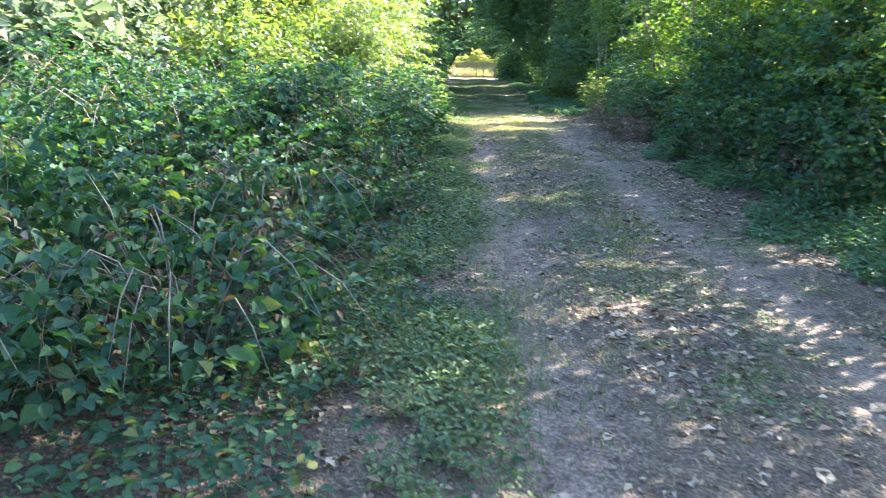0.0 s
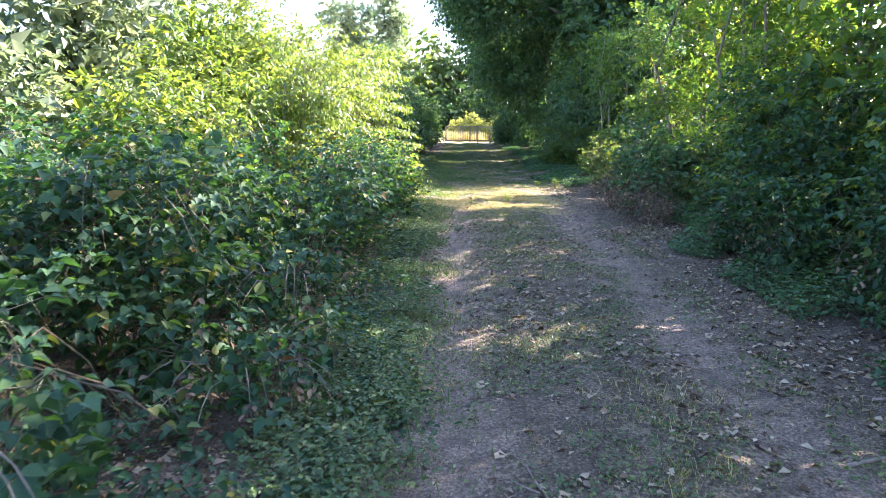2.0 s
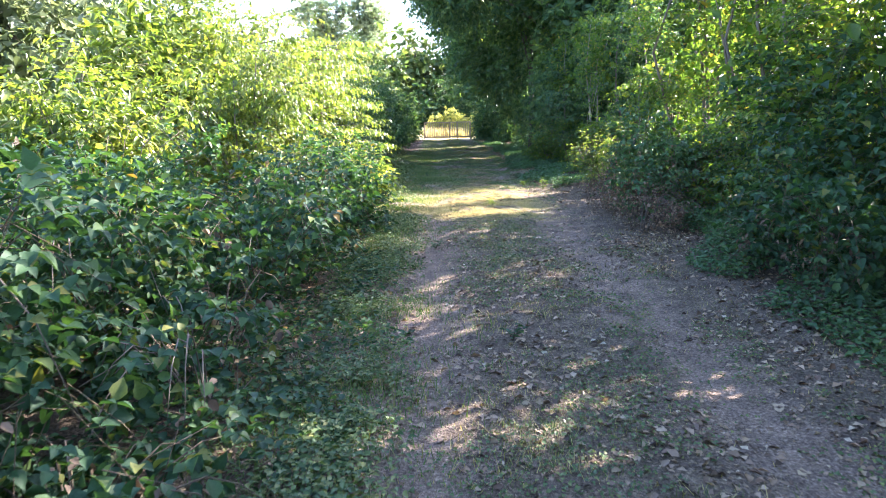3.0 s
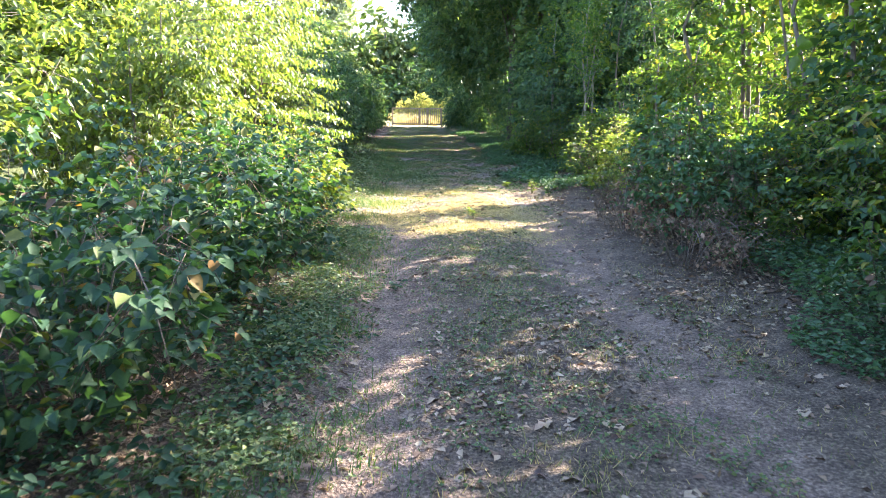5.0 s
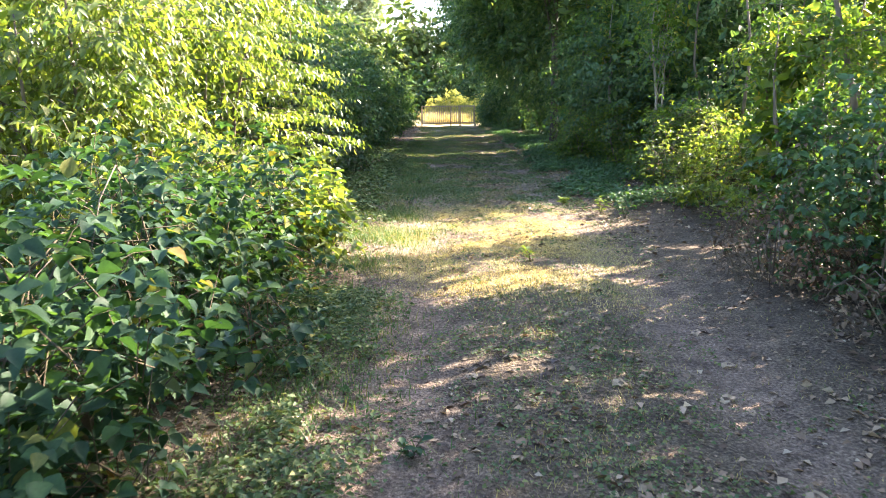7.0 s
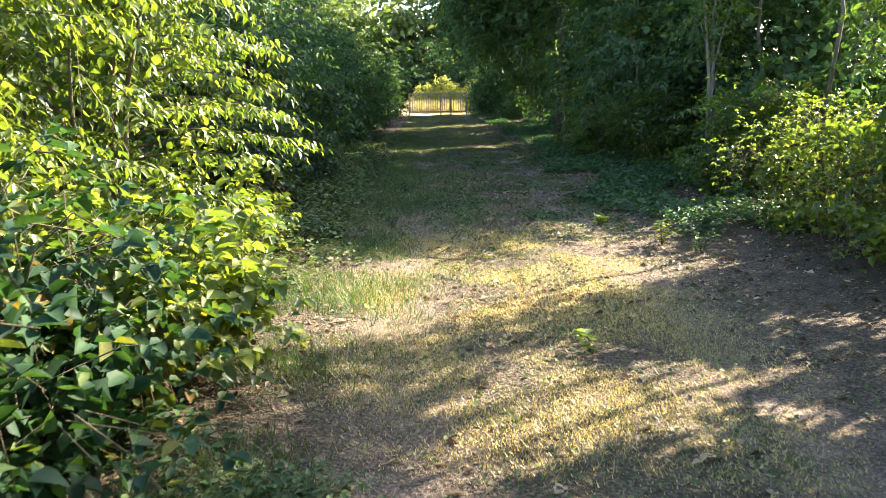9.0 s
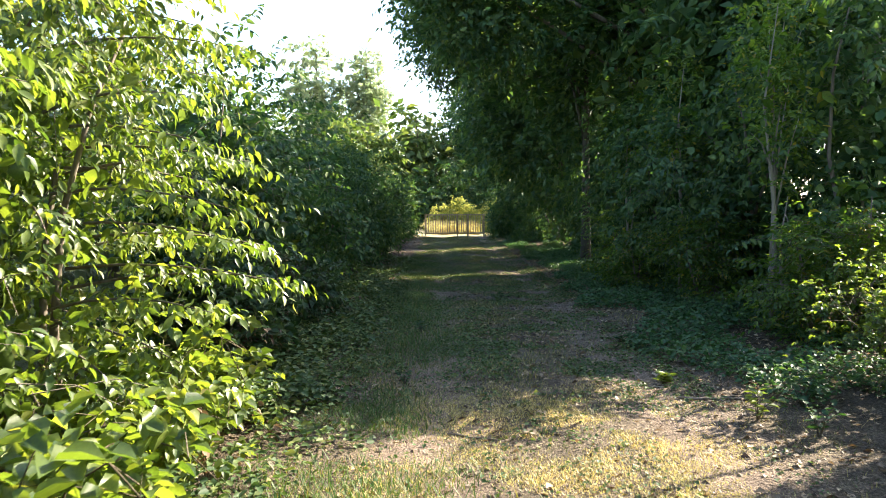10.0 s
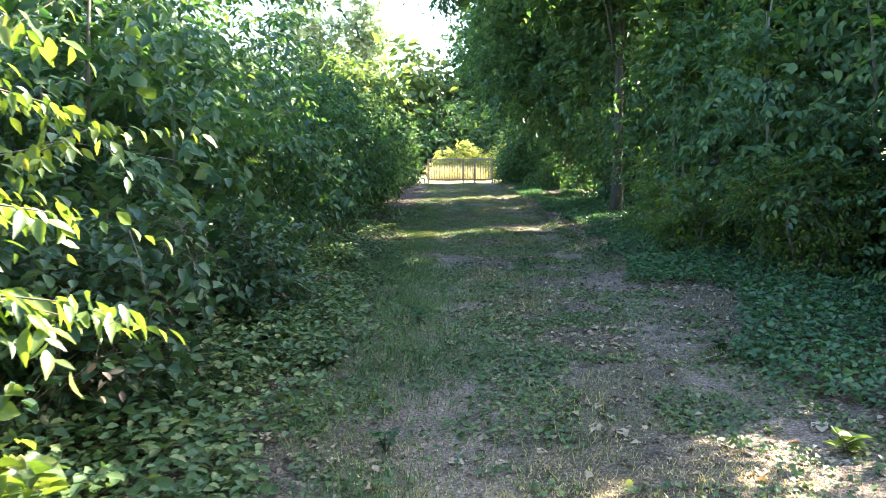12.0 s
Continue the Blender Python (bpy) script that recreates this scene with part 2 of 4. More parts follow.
def leaf_mesh(name, leaves, mat, fine=True, fold=0.18, curl=0.18):
    """Leaves as folded blades: base, way, face normal, length and width of each."""
    base, way, normal, length, width = leaves
    side = unit(np.cross(way, normal))
    normal = np.cross(side, way)
    L, W = length[:, None], width[:, None]
    lift = normal * W * fold
    if fine == 2:
        # a midrib, rounded shoulders and a drawn-out tip
        co = [base, base + way * L * 0.4 - normal * L * curl * 0.12, base + way * L * 0.75 - normal * L * curl * 0.5, base + way * L - normal * L * curl]
        for sign in (1, -1):
            for along, wide, drop in ((0.12, 0.24, 0.0), (0.36, 0.5, 0.08), (0.62, 0.4, 0.3), (0.84, 0.16, 0.62)):
                co.append(base + way * L * along + side * sign * W * wide + lift * wide * 2 - normal * L * curl * drop)
        shape = np.array([0, 4, 5, 1, 1, 5, 6, 2, 2, 6, 7, 3, 0, 1, 9, 8, 1, 2, 10, 9, 2, 3, 11, 10])
        return mesh_from(name, np.stack(co, 1), 4, np.arange(len(base))[:, None] * 12 + shape, mat, True)
    if fine:
        co = np.stack([base, base + way * L * 0.3 + side * W * 0.5 + lift, base + way * L * 0.68 + side * W * 0.4 + lift - normal * L * curl * 0.4,
                       base + way * L - normal * L * curl, base + way * L * 0.68 - side * W * 0.4 + lift - normal * L * curl * 0.4, base + way * L * 0.3 - side * W * 0.5 + lift], 1)
        shape = np.array([0, 1, 2, 3, 0, 3, 4, 5])
        return mesh_from(name, co, 4, np.arange(len(base))[:, None] * 6 + shape, mat, True)
    co = np.stack([base, base + way * L * 0.45 + side * W * 0.5 + lift, base + way * L - normal * L * curl, base + way * L * 0.45 - side * W * 0.5 + lift], 1)
    return mesh_from(name, co, 3, np.arange(len(base))[:, None] * 4 + np.array([0, 1, 2, 0, 2, 3]), mat, True)


def joined(*sets):
    return tuple(np.concatenate(parts) for parts in zip(*sets))


def sprays(rng, start, way, reach, count, leaf, aspect, droop, sag=0.35, flat=0.75, face=0.25):
    """Leafy twigs: leaves in two rows along each twig and one at its tip."""
    n = len(start)
    reach = reach * rng.uniform(0.6, 1.3, n)
    side = unit(np.cross(way, UP) + rng.normal(0, 0.25, (n, 3)))
    out = []
    for k in range(count):
        s = (k + 0.6) / count
        at = start + way * (reach * s)[:, None] - UP * (reach * s * s * sag)[:, None] + rng.normal(0, 0.012, (n, 3))
        sign = (1 if k % 2 else -1) if k < count - 1 else 0
        d = unit(way * (0.5 if sign else 1.0) + side * sign * 0.85 - UP * droop + rng.normal(0, 0.28, (n, 3)))
        nn = unit(UP * flat + way * np.array([face, face, 0.25 if face < 0.3 else 0.0]) + rng.normal(0, 0.4, (n, 3)))
        size = leaf * rng.uniform(0.6, 1.25, n) * (1.0 - 0.25 * s)
        out.append((at, d, nn, size, size * aspect * rng.uniform(0.85, 1.15, n)))
    return joined(*out)


def compound_leaves(rng, start, way, reach, nodes, leaf, aspect=0.74):
    """Bramble shoots: at each node a stalk with three broad leaflets spread in one plane."""
    n = len(start)
    side = unit(np.cross(way, UP) + rng.normal(0, 0.2, (n, 3)))
    out = []
    for k in range(nodes):
        s = (k + 0.7) / nodes
        at = start + way * reach * s - UP * reach * s * s * 0.35
        sign = (1 if k % 2 else -1) if k < nodes - 1 else 0
        d = unit(way * np.array([1, 1, 0.35]) * (0.6 if sign else 1.0) + side * sign * 0.8 + rng.normal(0, 0.22, (n, 3)))
        face = unit(UP + d * 0.35 + rng.normal(0, 0.28, (n, 3)))
        across = unit(np.cross(d, face))
        size = leaf * rng.uniform(0.65, 1.2, n) * (1.05 - 0.3 * s)
        head = at + d * (size * 0.6)[:, None]
        for turn, scale in ((0.0, 1.0), (1.0, 0.82), (-1.0, 0.82)):
            w = unit(d * (1.0 if turn == 0 else 0.35) + across * turn - UP * rng.uniform(0.05, 0.35, (n, 1)) + rng.normal(0, 0.1, (n, 3)))
            out.append((head - d * (size * (0.0 if turn == 0 else 0.12))[:, None], w, unit(face + rng.normal(0, 0.12, (n, 3))), size * scale, size * scale * aspect))
    return joined(*out)


def twig_mesh(name, start, way, reach, thick, sag, mat):
    """Thin three-sided twigs under the leaf sprays."""
    a = unit(np.cross(way, UP) + 1e-3)
    b = np.cross(a, way)
    rings = []
    for s, t in ((-0.5, 1.0), (0.45, 0.7), (1.0, 0.25)):
        mid = start + way * reach * s - UP * (reach * max(s, 0) ** 2 * sag)
        for k in range(3):
            g = 2 * math.pi * k / 3
            rings.append(mid + (a * math.cos(g) + b * math.sin(g)) * thick * t)
    co = np.stack(rings, 1)
    shape = np.array([[r * 3 + k, r * 3 + (k + 1) % 3, r * 3 + 3 + (k + 1) % 3, r * 3 + 3 + k] for r in range(2) for k in range(3)]).ravel()
    return mesh_from(name, co, 4, np.arange(len(start))[:, None] * 9 + shape, mat)


def tube(points, radii, sides=7):
    """A tapered round stem along points."""
    bm = bmesh.new()
    last = None
    for n, (p, r) in enumerate(zip(points, radii)):
        p = Vector(p)
        axis = (Vector(points[min(n + 1, len(points) - 1)]) - Vector(points[max(n - 1, 0)])).normalized()
        x = axis.orthogonal().normalized()
        y = axis.cross(x)
        ring = [bm.verts.new(p + (x * math.cos(g) + y * math.sin(g)) * r) for g in (2 * math.pi * k / sides for k in range(sides))]
        if last:
            turn = min(range(sides), key=lambda s: sum((ring[(k + s) % sides].co - last[k].co).length for k in range(0, sides, 2)))
            ring = ring[turn:] + ring[:turn]
            for k in range(sides):
                bm.faces.new((last[k], last[(k + 1) % sides], ring[(k + 1) % sides], ring[k]))
        else:
            bm.faces.new(ring[::-1])
        last = ring
    bm.faces.new(last)
    for f in bm.faces:
        f.smooth = True
    return bm


def part(name, bm, mat, parent, label=""):
    """Links a bmesh or mesh as one object under a thing."""
    if isinstance(bm, bmesh.types.BMesh):
        me = bpy.data.meshes.new(name)
        bm.to_mesh(me)
        bm.free()
        me.materials.append(mat)
    else:
        me = bm
    ob = new(name, me)
    ob.parent = parent
    return tagged(ob, label)


def thing(name, x, y, label, category, group="", z=None):
    ob = new(name)
    ob.empty_display_size = 0.1
    ob.location = (x, y, float(ground_z(x, y)) if z is None else z)
    return tagged(ob, label, category, group)


def clear_of_track(p, left=-1.15, right=1.55, top=2.4):
    u = across_track(p[:, 0], p[:, 1])
    ragged = 0.55 * (value_noise(p[:, 1], p[:, 2], 0.9) - 0.3)
    return ~((u > left - ragged) & (u < right + ragged) & (p[:, 2] < top))


def thinned(rng, start, way, base, top, few=0.17):
    """Few and larger leaves where a crown turns away from the track or rises high."""
    home = float(across_track(base[0], base[1]))
    u = across_track(start[:, 0] + base[0], start[:, 1] + base[1])
    hidden = ((u - home) * np.sign(home) > 0.3) | (start[:, 2] > top)
    keep = ~hidden | (rng.random(len(u)) < few)
    return start[keep], way[keep], np.where(hidden[keep], 0.85 / math.sqrt(few), 1.0)


def lumps(rng, centre, radii, count, share=0.42, spill=0.82):
    """Round lumps that fill an oval crown unevenly."""
    c, r = np.array(centre, float), np.array(radii, float)
    d = unit(rng.normal(0, 1, (count, 3)))
    mids = c + d * r * rng.uniform(0.45, spill, (count, 1))
    sizes = r.min() * share * rng.uniform(0.7, 1.25, (count, 1)) * np.array([1, 1, rng.uniform(0.8, 1.1)])
    return mids, sizes


def branch_points(rng, mids, sizes, per_area, length=0.9, fan=7, floor=0.02):
    """Starts and ways of twigs that stand in fans along arching branches, with gaps between the branches."""
    base, way = crown_points(rng, mids, sizes, per_area / fan, -9)
    way = unit(way * np.array([1, 1, 0.55]) + UP * 0.1)
    side = unit(np.cross(way, UP) + rng.normal(0, 0.15, way.shape))
    reach = length * rng.uniform(0.6, 1.25, len(base))
    starts, ways = [], []
    for k in range(fan):
        s = 0.15 + 0.85 * k / (fan - 1) - 0.45
        at = base + way * (reach * s)[:, None] - UP * (reach * np.maximum(s, 0) ** 2 * 0.5)[:, None]
        turn = (0.9 if k % 2 else -0.9) if k < fan - 1 else 0.0
        starts.append(at)
        ways.append(unit(way + side * turn - UP * 0.25 * max(s, 0) + rng.normal(0, 0.15, way.shape)))
    s, w = np.concatenate(starts), np.concatenate(ways)
    keep = s[:, 2] > floor
    return s[keep], w[keep]


# narrow openings between neighbouring crowns, by their distance across the sun's way
OPENINGS = ((22.0, 0.36), (24.8, 0.36), (33.6, 0.5), (36.6, 0.34))


def in_opening(p):
    q = p[:, 1] * 0.8 - p[:, 0] * 0.6
    rise = p[:, 2] - math.tan(SUN_EL) * (p[:, 0] * 0.8 + p[:, 1] * 0.6)
    out = np.zeros(len(p), bool)
    for mid, half in OPENINGS:
        out |= np.abs(q - mid) < half * (0.25 + 1.15 * value_noise(p[:, 2], p[:, 0] + mid, 0.8))
    # the wide gap in the hedge that lets the sun onto the grass, and higher up onto the bushes across the track
    ragged = 0.3 * (value_noise(rise, q, 0.35) - 0.5)
    out |= (q > 13.45 + ragged * 0.5) & (q < 14.85 + ragged) & (rise > -8.6 + 2 * ragged) & (rise < -1.5)
    out |= (q > 14.5) & (q < 16.9 + ragged) & (rise > -6.2 + 2 * ragged) & (rise < -1.5)
    # small holes in the upper leaves, which let flecks of sun through
    hole = value_noise(q, rise, 0.55) * 0.65 + value_noise(q + 31, rise, 0.2) * 0.35
    least = np.interp(q, (8.3, 9, 11.6, 11.9, 12.7, 12.95, 15.1, 15.4, 17, 17.4), (0.76, 0.64, 0.64, 0.5, 0.5, 0.9, 0.9, 0.64, 0.66, 0.78))
    least = np.where((p[:, 0] > 5.2) & (q > 11.8) & (q < 12.95), 0.36, least)
    least = np.where((q > 8.8) & (q < 11.7) & (rise < -2.0 - 0.4 * q), 0.58, least)
    out |= (hole > least) & (p[:, 2] > 1.3) & ((rise < -0.9 - 0.4 * q) | (q > 17.4))
    out |= (hole > np.interp(q, (9, 9.4, 10.6, 11.2), (0.95, 0.62, 0.54, 0.32))) & (q < 13.5) & (rise > 0.2 - 0.4 * q) & (rise < -1)
    return out & (p[:, 0] > 0.8)


def crown_points(rng, mids, sizes, per_area, floor=0.02):
    """Starts and ways of twigs over the lumps."""
    starts, ways = [], []
    for c, r in zip(mids, sizes):
        n = max(3, int(4 * math.pi * r.mean() ** 2 * per_area))
        d = unit(rng.normal(0, 1, (n, 3)))
        starts.append(c + d * r * rng.uniform(0.6, 1.02, (n, 1)))
        ways.append(unit(d / r * r.mean() + UP * 0.12 + rng.normal(0, 0.35, (n, 3))))
    s, w = np.concatenate(starts), np.concatenate(ways)
    keep = s[:, 2] > floor
    return s[keep], w[keep]


def shrub(rng, name, x, y, height, rx, ry, leaf_mat, label, category="bush", group="", per_area=40, leaf=0.07, aspect=0.5, droop=0.45,
          count=8, reach=0.3, blobs=22, fine=True, stems=5, stem_mat=None, low=0.12, twigs=True, fill=900, fill_size=0.17, lean=(0, 0), bounds=(-1.15, 1.55, 2.4), share=0.42, sag=0.35, top=4.3, spill=0.82, branchy=0.0, flat=0.75, face=0.25, few=0.17):
    """A leafy bush: stems from the ground and a lumpy crown of many leaves."""
    ob = thing(name, x, y, label, category, group)
    base = np.array(ob.location)
    mid = np.array((lean[0], lean[1], height * (0.5 + low / 2)))
    radii = np.array((rx, ry, height * (0.5 - low / 2)))
    mids, sizes = lumps(rng, mid, radii, blobs, share, spill)
    start, way = branch_points(rng, mids, sizes, per_area, branchy) if branchy else crown_points(rng, mids, sizes, per_area)
    keep = ~in_opening(start + base) | (rng.random(len(start)) < 0.06)
    keep &= clear_of_track(start + way * reach * 0.8 + base, *bounds) & clear_of_track(start + base, *bounds)
    start, way, bigger = thinned(rng, start[keep], way[keep], base, top, few)
    inner = unit(rng.normal(0, 1, (fill, 3))) * radii * rng.uniform(0.2, 0.8, (fill, 1)) + mid
    inner = inner[clear_of_track(inner + base, bounds[0] - 0.15, bounds[1] + 0.15, bounds[2] + 0.2) & (inner[:, 2] > 0.1) & ~in_opening(inner + base)]
    big = fill_size * rng.uniform(0.7, 1.3, len(inner))
    inside = (inner, unit(rng.normal(0, 1, (len(inner), 3))), unit(rng.normal(0, 1, (len(inner), 3)) + UP), big, big * 0.7)
    leaves = joined(sprays(rng, start, way, reach, count, leaf * bigger, aspect, droop, sag, flat, face), inside)
    part("crown", leaf_mesh("crown", leaves, leaf_mat, fine), leaf_mat, ob)
    if twigs:
        pick = (rng.random(len(start)) < 0.35) & (bigger < 2)
        part("branchwork", twig_mesh("branchwork", start[pick], way[pick], reach, 0.0035, sag, stem_mat or BARK), stem_mat or BARK, ob)["kind"] = "stuff"
    for k in range(stems):
        g = 2 * math.pi * (k + rng.random()) / stems
        foot = Vector((0.18 * math.cos(g) * min(rx, 1), 0.18 * math.sin(g) * min(ry, 1), -0.06))
        head = Vector((lean[0] + 0.55 * rx * math.cos(g), lean[1] + 0.55 * ry * math.sin(g), height * rng.uniform(0.55, 0.8)))
        bend = Vector(rng.normal(0, 0.06 * height, 3))
        pts = [foot.lerp(head, s) + bend * math.sin(math.pi * s) for s in (0, 0.25, 0.5, 0.75, 1)]
        r0 = min(0.012 + 0.006 * height, 0.034)
        part("stem", tube(pts, [r0, r0 * 0.85, r0 * 0.65, r0 * 0.45, r0 * 0.2], 6), stem_mat or BARK, ob)
    return ob


def tree(rng, name, x, y, height, spread, leaf_mat, label, crown_low=0.25, per_area=14, leaf=0.14, aspect=0.55, blobs=26, trunk=0.16, bark=None,
         fine=False, fill=1600, fill_size=0.4, lean=(0, 0), bounds=(-1.0, 1.3, 2.7), count=7, reach=0.5, group="", share=0.42, limbs=5, droop=0.35, top=99, shift=0.0):
    """A tree: tapered trunk, limbs, and a crown of many leaves with gaps."""
    ob = thing(name, x, y, label, "tree", group)
    base = np.array(ob.location)
    bark = bark or BARK
    wob = rng.normal(0, 0.12, (5, 2))
    pts = [Vector((lean[0] * s + wob[k, 0] * s, lean[1] * s + wob[k, 1] * s, -0.1 + height * 0.85 * s)) for k, s in enumerate((0, 0.15, 0.4, 0.7, 1.0))]
    part("trunk", tube(pts, [trunk * 1.35, trunk, trunk * 0.8, trunk * 0.5, trunk * 0.12], 9), bark, ob)
    mid = np.array((lean[0] * 0.7 + shift, lean[1] * 0.7, height * (0.5 + crown_low / 2)))
    radii = np.array((spread, spread, height * (0.5 - crown_low / 2)))
    mids, sizes = lumps(rng, mid, radii, blobs, share)
    start, way = crown_points(rng, mids, sizes, per_area)
    keep = clear_of_track(start + way * reach * 0.8 + base, *bounds) & (~in_opening(start + base) | (rng.random(len(start)) < 0.06))
    start, way, bigger = thinned(rng, start[keep], way[keep], base, top)
    inner = unit(rng.normal(0, 1, (fill, 3))) * radii * rng.uniform(0.15, 0.82, (fill, 1)) + mid
    inner = inner[clear_of_track(inner + base, bounds[0] - 0.3, bounds[1] + 0.3, bounds[2] + 0.3) & ~in_opening(inner + base)]
    big = fill_size * rng.uniform(0.6, 1.3, len(inner))
    inside = (inner, unit(rng.normal(0, 1, (len(inner), 3))), unit(rng.normal(0, 1, (len(inner), 3)) + UP), big, big * 0.7)
    part("crown", leaf_mesh("crown", joined(sprays(rng, start, way, reach, count, leaf * bigger, aspect, droop), inside), leaf_mat, fine), leaf_mat, ob)
    for k in range(limbs):
        c = Vector(mids[k % len(mids)])
        s = rng.uniform(0.3, 0.7)
        foot = Vector((lean[0] * s, lean[1] * s, -0.1 + height * 0.85 * s))
        if foot.z > c.z:
            foot.z = max(0.4, c.z - 0.5)
        part("limb", tube([foot, foot.lerp(c, 0.5) + Vector((0, 0, 0.12)), c], [trunk * 0.45, trunk * 0.3, trunk * 0.1], 6), bark, ob)
    return ob


# ---- ground: one sheet to the horizon ----
def spaced(fine_from, fine_to, step, far):
    mid = np.arange(fine_from, fine_to + step / 2, step)
    grow = step * np.cumsum(1.35 ** np.arange(1, 40))
    grow = grow[grow < far]
    return np.concatenate([fine_from - grow[::-1], mid, fine_to + grow])


gx, gy = spaced(-3, 5, 0.12, 600), spaced(-2, 30, 0.16, 600)
X, Y = np.meshgrid(gx, gy, indexing="xy")
co = np.stack([X, Y, ground_z(X, Y)], -1).reshape(-1, 3)
cols = len(gx)
corner = (np.arange(len(gy) - 1)[:, None] * cols + np.arange(cols - 1)).ravel()
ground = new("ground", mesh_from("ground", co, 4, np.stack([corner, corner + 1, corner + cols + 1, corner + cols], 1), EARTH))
tagged(ground, "earth farm track with two bare wheel ruts and a grassy middle", "ground", kind="structure")

# ---- bramble thicket along the track ----
def bramble(rng, x, y, height, rx, ry, label, leaf=0.072, per_area=34, canes=7, dry=0.0, bounds=(-1.2, 1.55, 2.4), name="bramble_bush", group="brambles beside the track", dead_canes=0, mat=None):
    mat = mat or BRAMBLE_LEAF
    ob = thing(name, x, y, label, "bush", group)
    base = np.array(ob.location)
    mids, sizes = lumps(rng, (0, 0, height * 0.5), (rx, ry, height * 0.5), 22, 0.42, 0.98)
    start, way = crown_points(rng, mids, sizes, per_area)
    keep = clear_of_track(start + way * 0.2 + base, *bounds)
    start, way = start[keep], way[keep]
    share = rng.random(len(start)) < dry + 0.4 * (start[:, 2] < height * 0.5) * (per_area > 30)
    if mat is BRUSH_LEAF or mat is NETTLE_LEAF:
        body = sprays(rng, start[~share], way[~share], 0.26, 6, leaf, 0.72, 0.12, 0.3, flat=1.25)
    else:
        body = compound_leaves(rng, start[~share], way[~share], 0.3, 3, leaf)
    close = x > -1.3 and across_track(x, y) < 0
    inner = unit(rng.normal(0, 1, (550 if close else 1100, 3))) * (rx * 0.75, ry * 0.75, height * 0.36) + (0, 0, height * 0.42)
    inner = inner[clear_of_track(inner + base, bounds[0] - 0.2, bounds[1] + 0.2) & (inner[:, 2] > 0.1)]
    big = rng.uniform(0.055, 0.1, len(inner)) * (1.0 if close else 0.55 if mat is BRUSH_LEAF else 1.0)
    inside = (inner, unit(rng.normal(0, 1, (len(inner), 3))), unit(rng.normal(0, 0.6, (len(inner), 3)) + UP), big, big * 0.7)
    part("foliage", leaf_mesh("foliage", joined(body, inside), mat, 2 if close else -2.3 < x < 4.5, 0.3), mat, ob)
    if share.any():
        s, w = start[share], unit(way[share] - UP * 0.6)
        part("dry_leaves", leaf_mesh("dry_leaves", sprays(rng, s, w, 0.2, 5, leaf * 0.65, 0.6, 0.6), BRUSH_LEAF), BRUSH_LEAF, ob, "brown withered leaves")["kind"] = "stuff"
    pick = rng.random(len(start)) < 0.6
    part("branchwork", twig_mesh("branchwork", start[pick], way[pick], 0.26, 0.003, 0.3, CANE), CANE, ob)["kind"] = "stuff"
    for k in range(canes + dead_canes):
        g = 2 * math.pi * (k + rng.random()) / (canes + dead_canes)
        out = Vector((math.cos(g) * rx * rng.uniform(0.6, 1.05), math.sin(g) * ry * rng.uniform(0.6, 1.05), 0))
        foot = Vector((out.x * 0.15, out.y * 0.15, -0.04))
        tip = foot + out + Vector((0, 0, height * rng.uniform(0.1, 0.5)))
        top = height * rng.uniform(0.75, 1.05)
        pts = []
        for s in (0, 0.2, 0.4, 0.6, 0.8, 1.0):
            p = foot.lerp(tip, s)
            p.z += (top - p.z * 0.5) * math.sin(math.pi * min(s * 0.9, 1)) * 0.85
            pts.append(p)
        if not clear_of_track(np.array([tuple(p) for p in pts]) + base, bounds[0], bounds[1]).all():
            continue
        dead = k >= canes
        part("dead_cane" if dead else "cane", tube(pts, [0.0045, 0.0045, 0.004, 0.0035, 0.003, 0.0015], 5), BARK if dead else CANE, ob, "bare dry cane" if dead else "")
    return ob


rng = np.random.default_rng(5)
GREEN_BRAMBLE = "dense green bramble bush with arching canes beside the track"
BROWN_BRAMBLE = "bramble bush with withered brown leaves and dry canes"
for x, y, h, rx, ry, dry in ((-0.35, 2.1, 0.68, 0.85, 0.9, 0.2), (-1.1, 1.2, 0.7, 0.8, 0.75, 0.04), (-1.5, 2.6, 0.95, 1.1, 1.0, 0.03), (-0.5, 3.9, 0.85, 0.75, 0.9, 0.4), (-1.9, 4.9, 1.25, 1.1, 1.2, 0.02),
                             (-1.1, 6.3, 1.25, 0.8, 0.9, 0.04), (-0.2, 5.9, 0.32, 0.6, 0.8, 0.65), (-0.35, 7.4, 0.6, 0.6, 1.0, 0.5), (-1.4, 8.0, 1.15, 0.9, 1.1, 0.08), (-0.75, 9.7, 0.95, 0.75, 1.0, 0.08),
                             (-2.6, 7.2, 1.4, 1.2, 1.4, 0.02), (-2.5, 10.3, 1.5, 1.2, 1.5, 0.0), (-1.05, 11.6, 1.15, 0.8, 1.0, 0.03), (-0.95, 13.3, 1.15, 0.75, 1.0, 0.02),
                             (-4.2, 5.0, 1.5, 1.5, 2.2, 0.0), (-4.6, 9.0, 1.7, 1.5, 2.2, 0.0)):
    bramble(rng, x, y, h, rx, ry, BROWN_BRAMBLE if dry > 0.1 else GREEN_BRAMBLE, leaf=0.092 if x > -2.3 else 0.1, dry=dry, dead_canes=14 if dry > 0.1 else 5, per_area=12 if x < -2.3 else 26, bounds=(-1.2 if y < 7 else -1.38, 1.55, 2.4))
bramble(rng, 3.25, 14.9, 1.3, 0.85, 1.2, "low bramble with grey-green leaves under the hedge", dry=0.1, bounds=(-1.2, 1.6, 2.4), leaf=0.085, per_area=34, mat=IVY_LEAF)
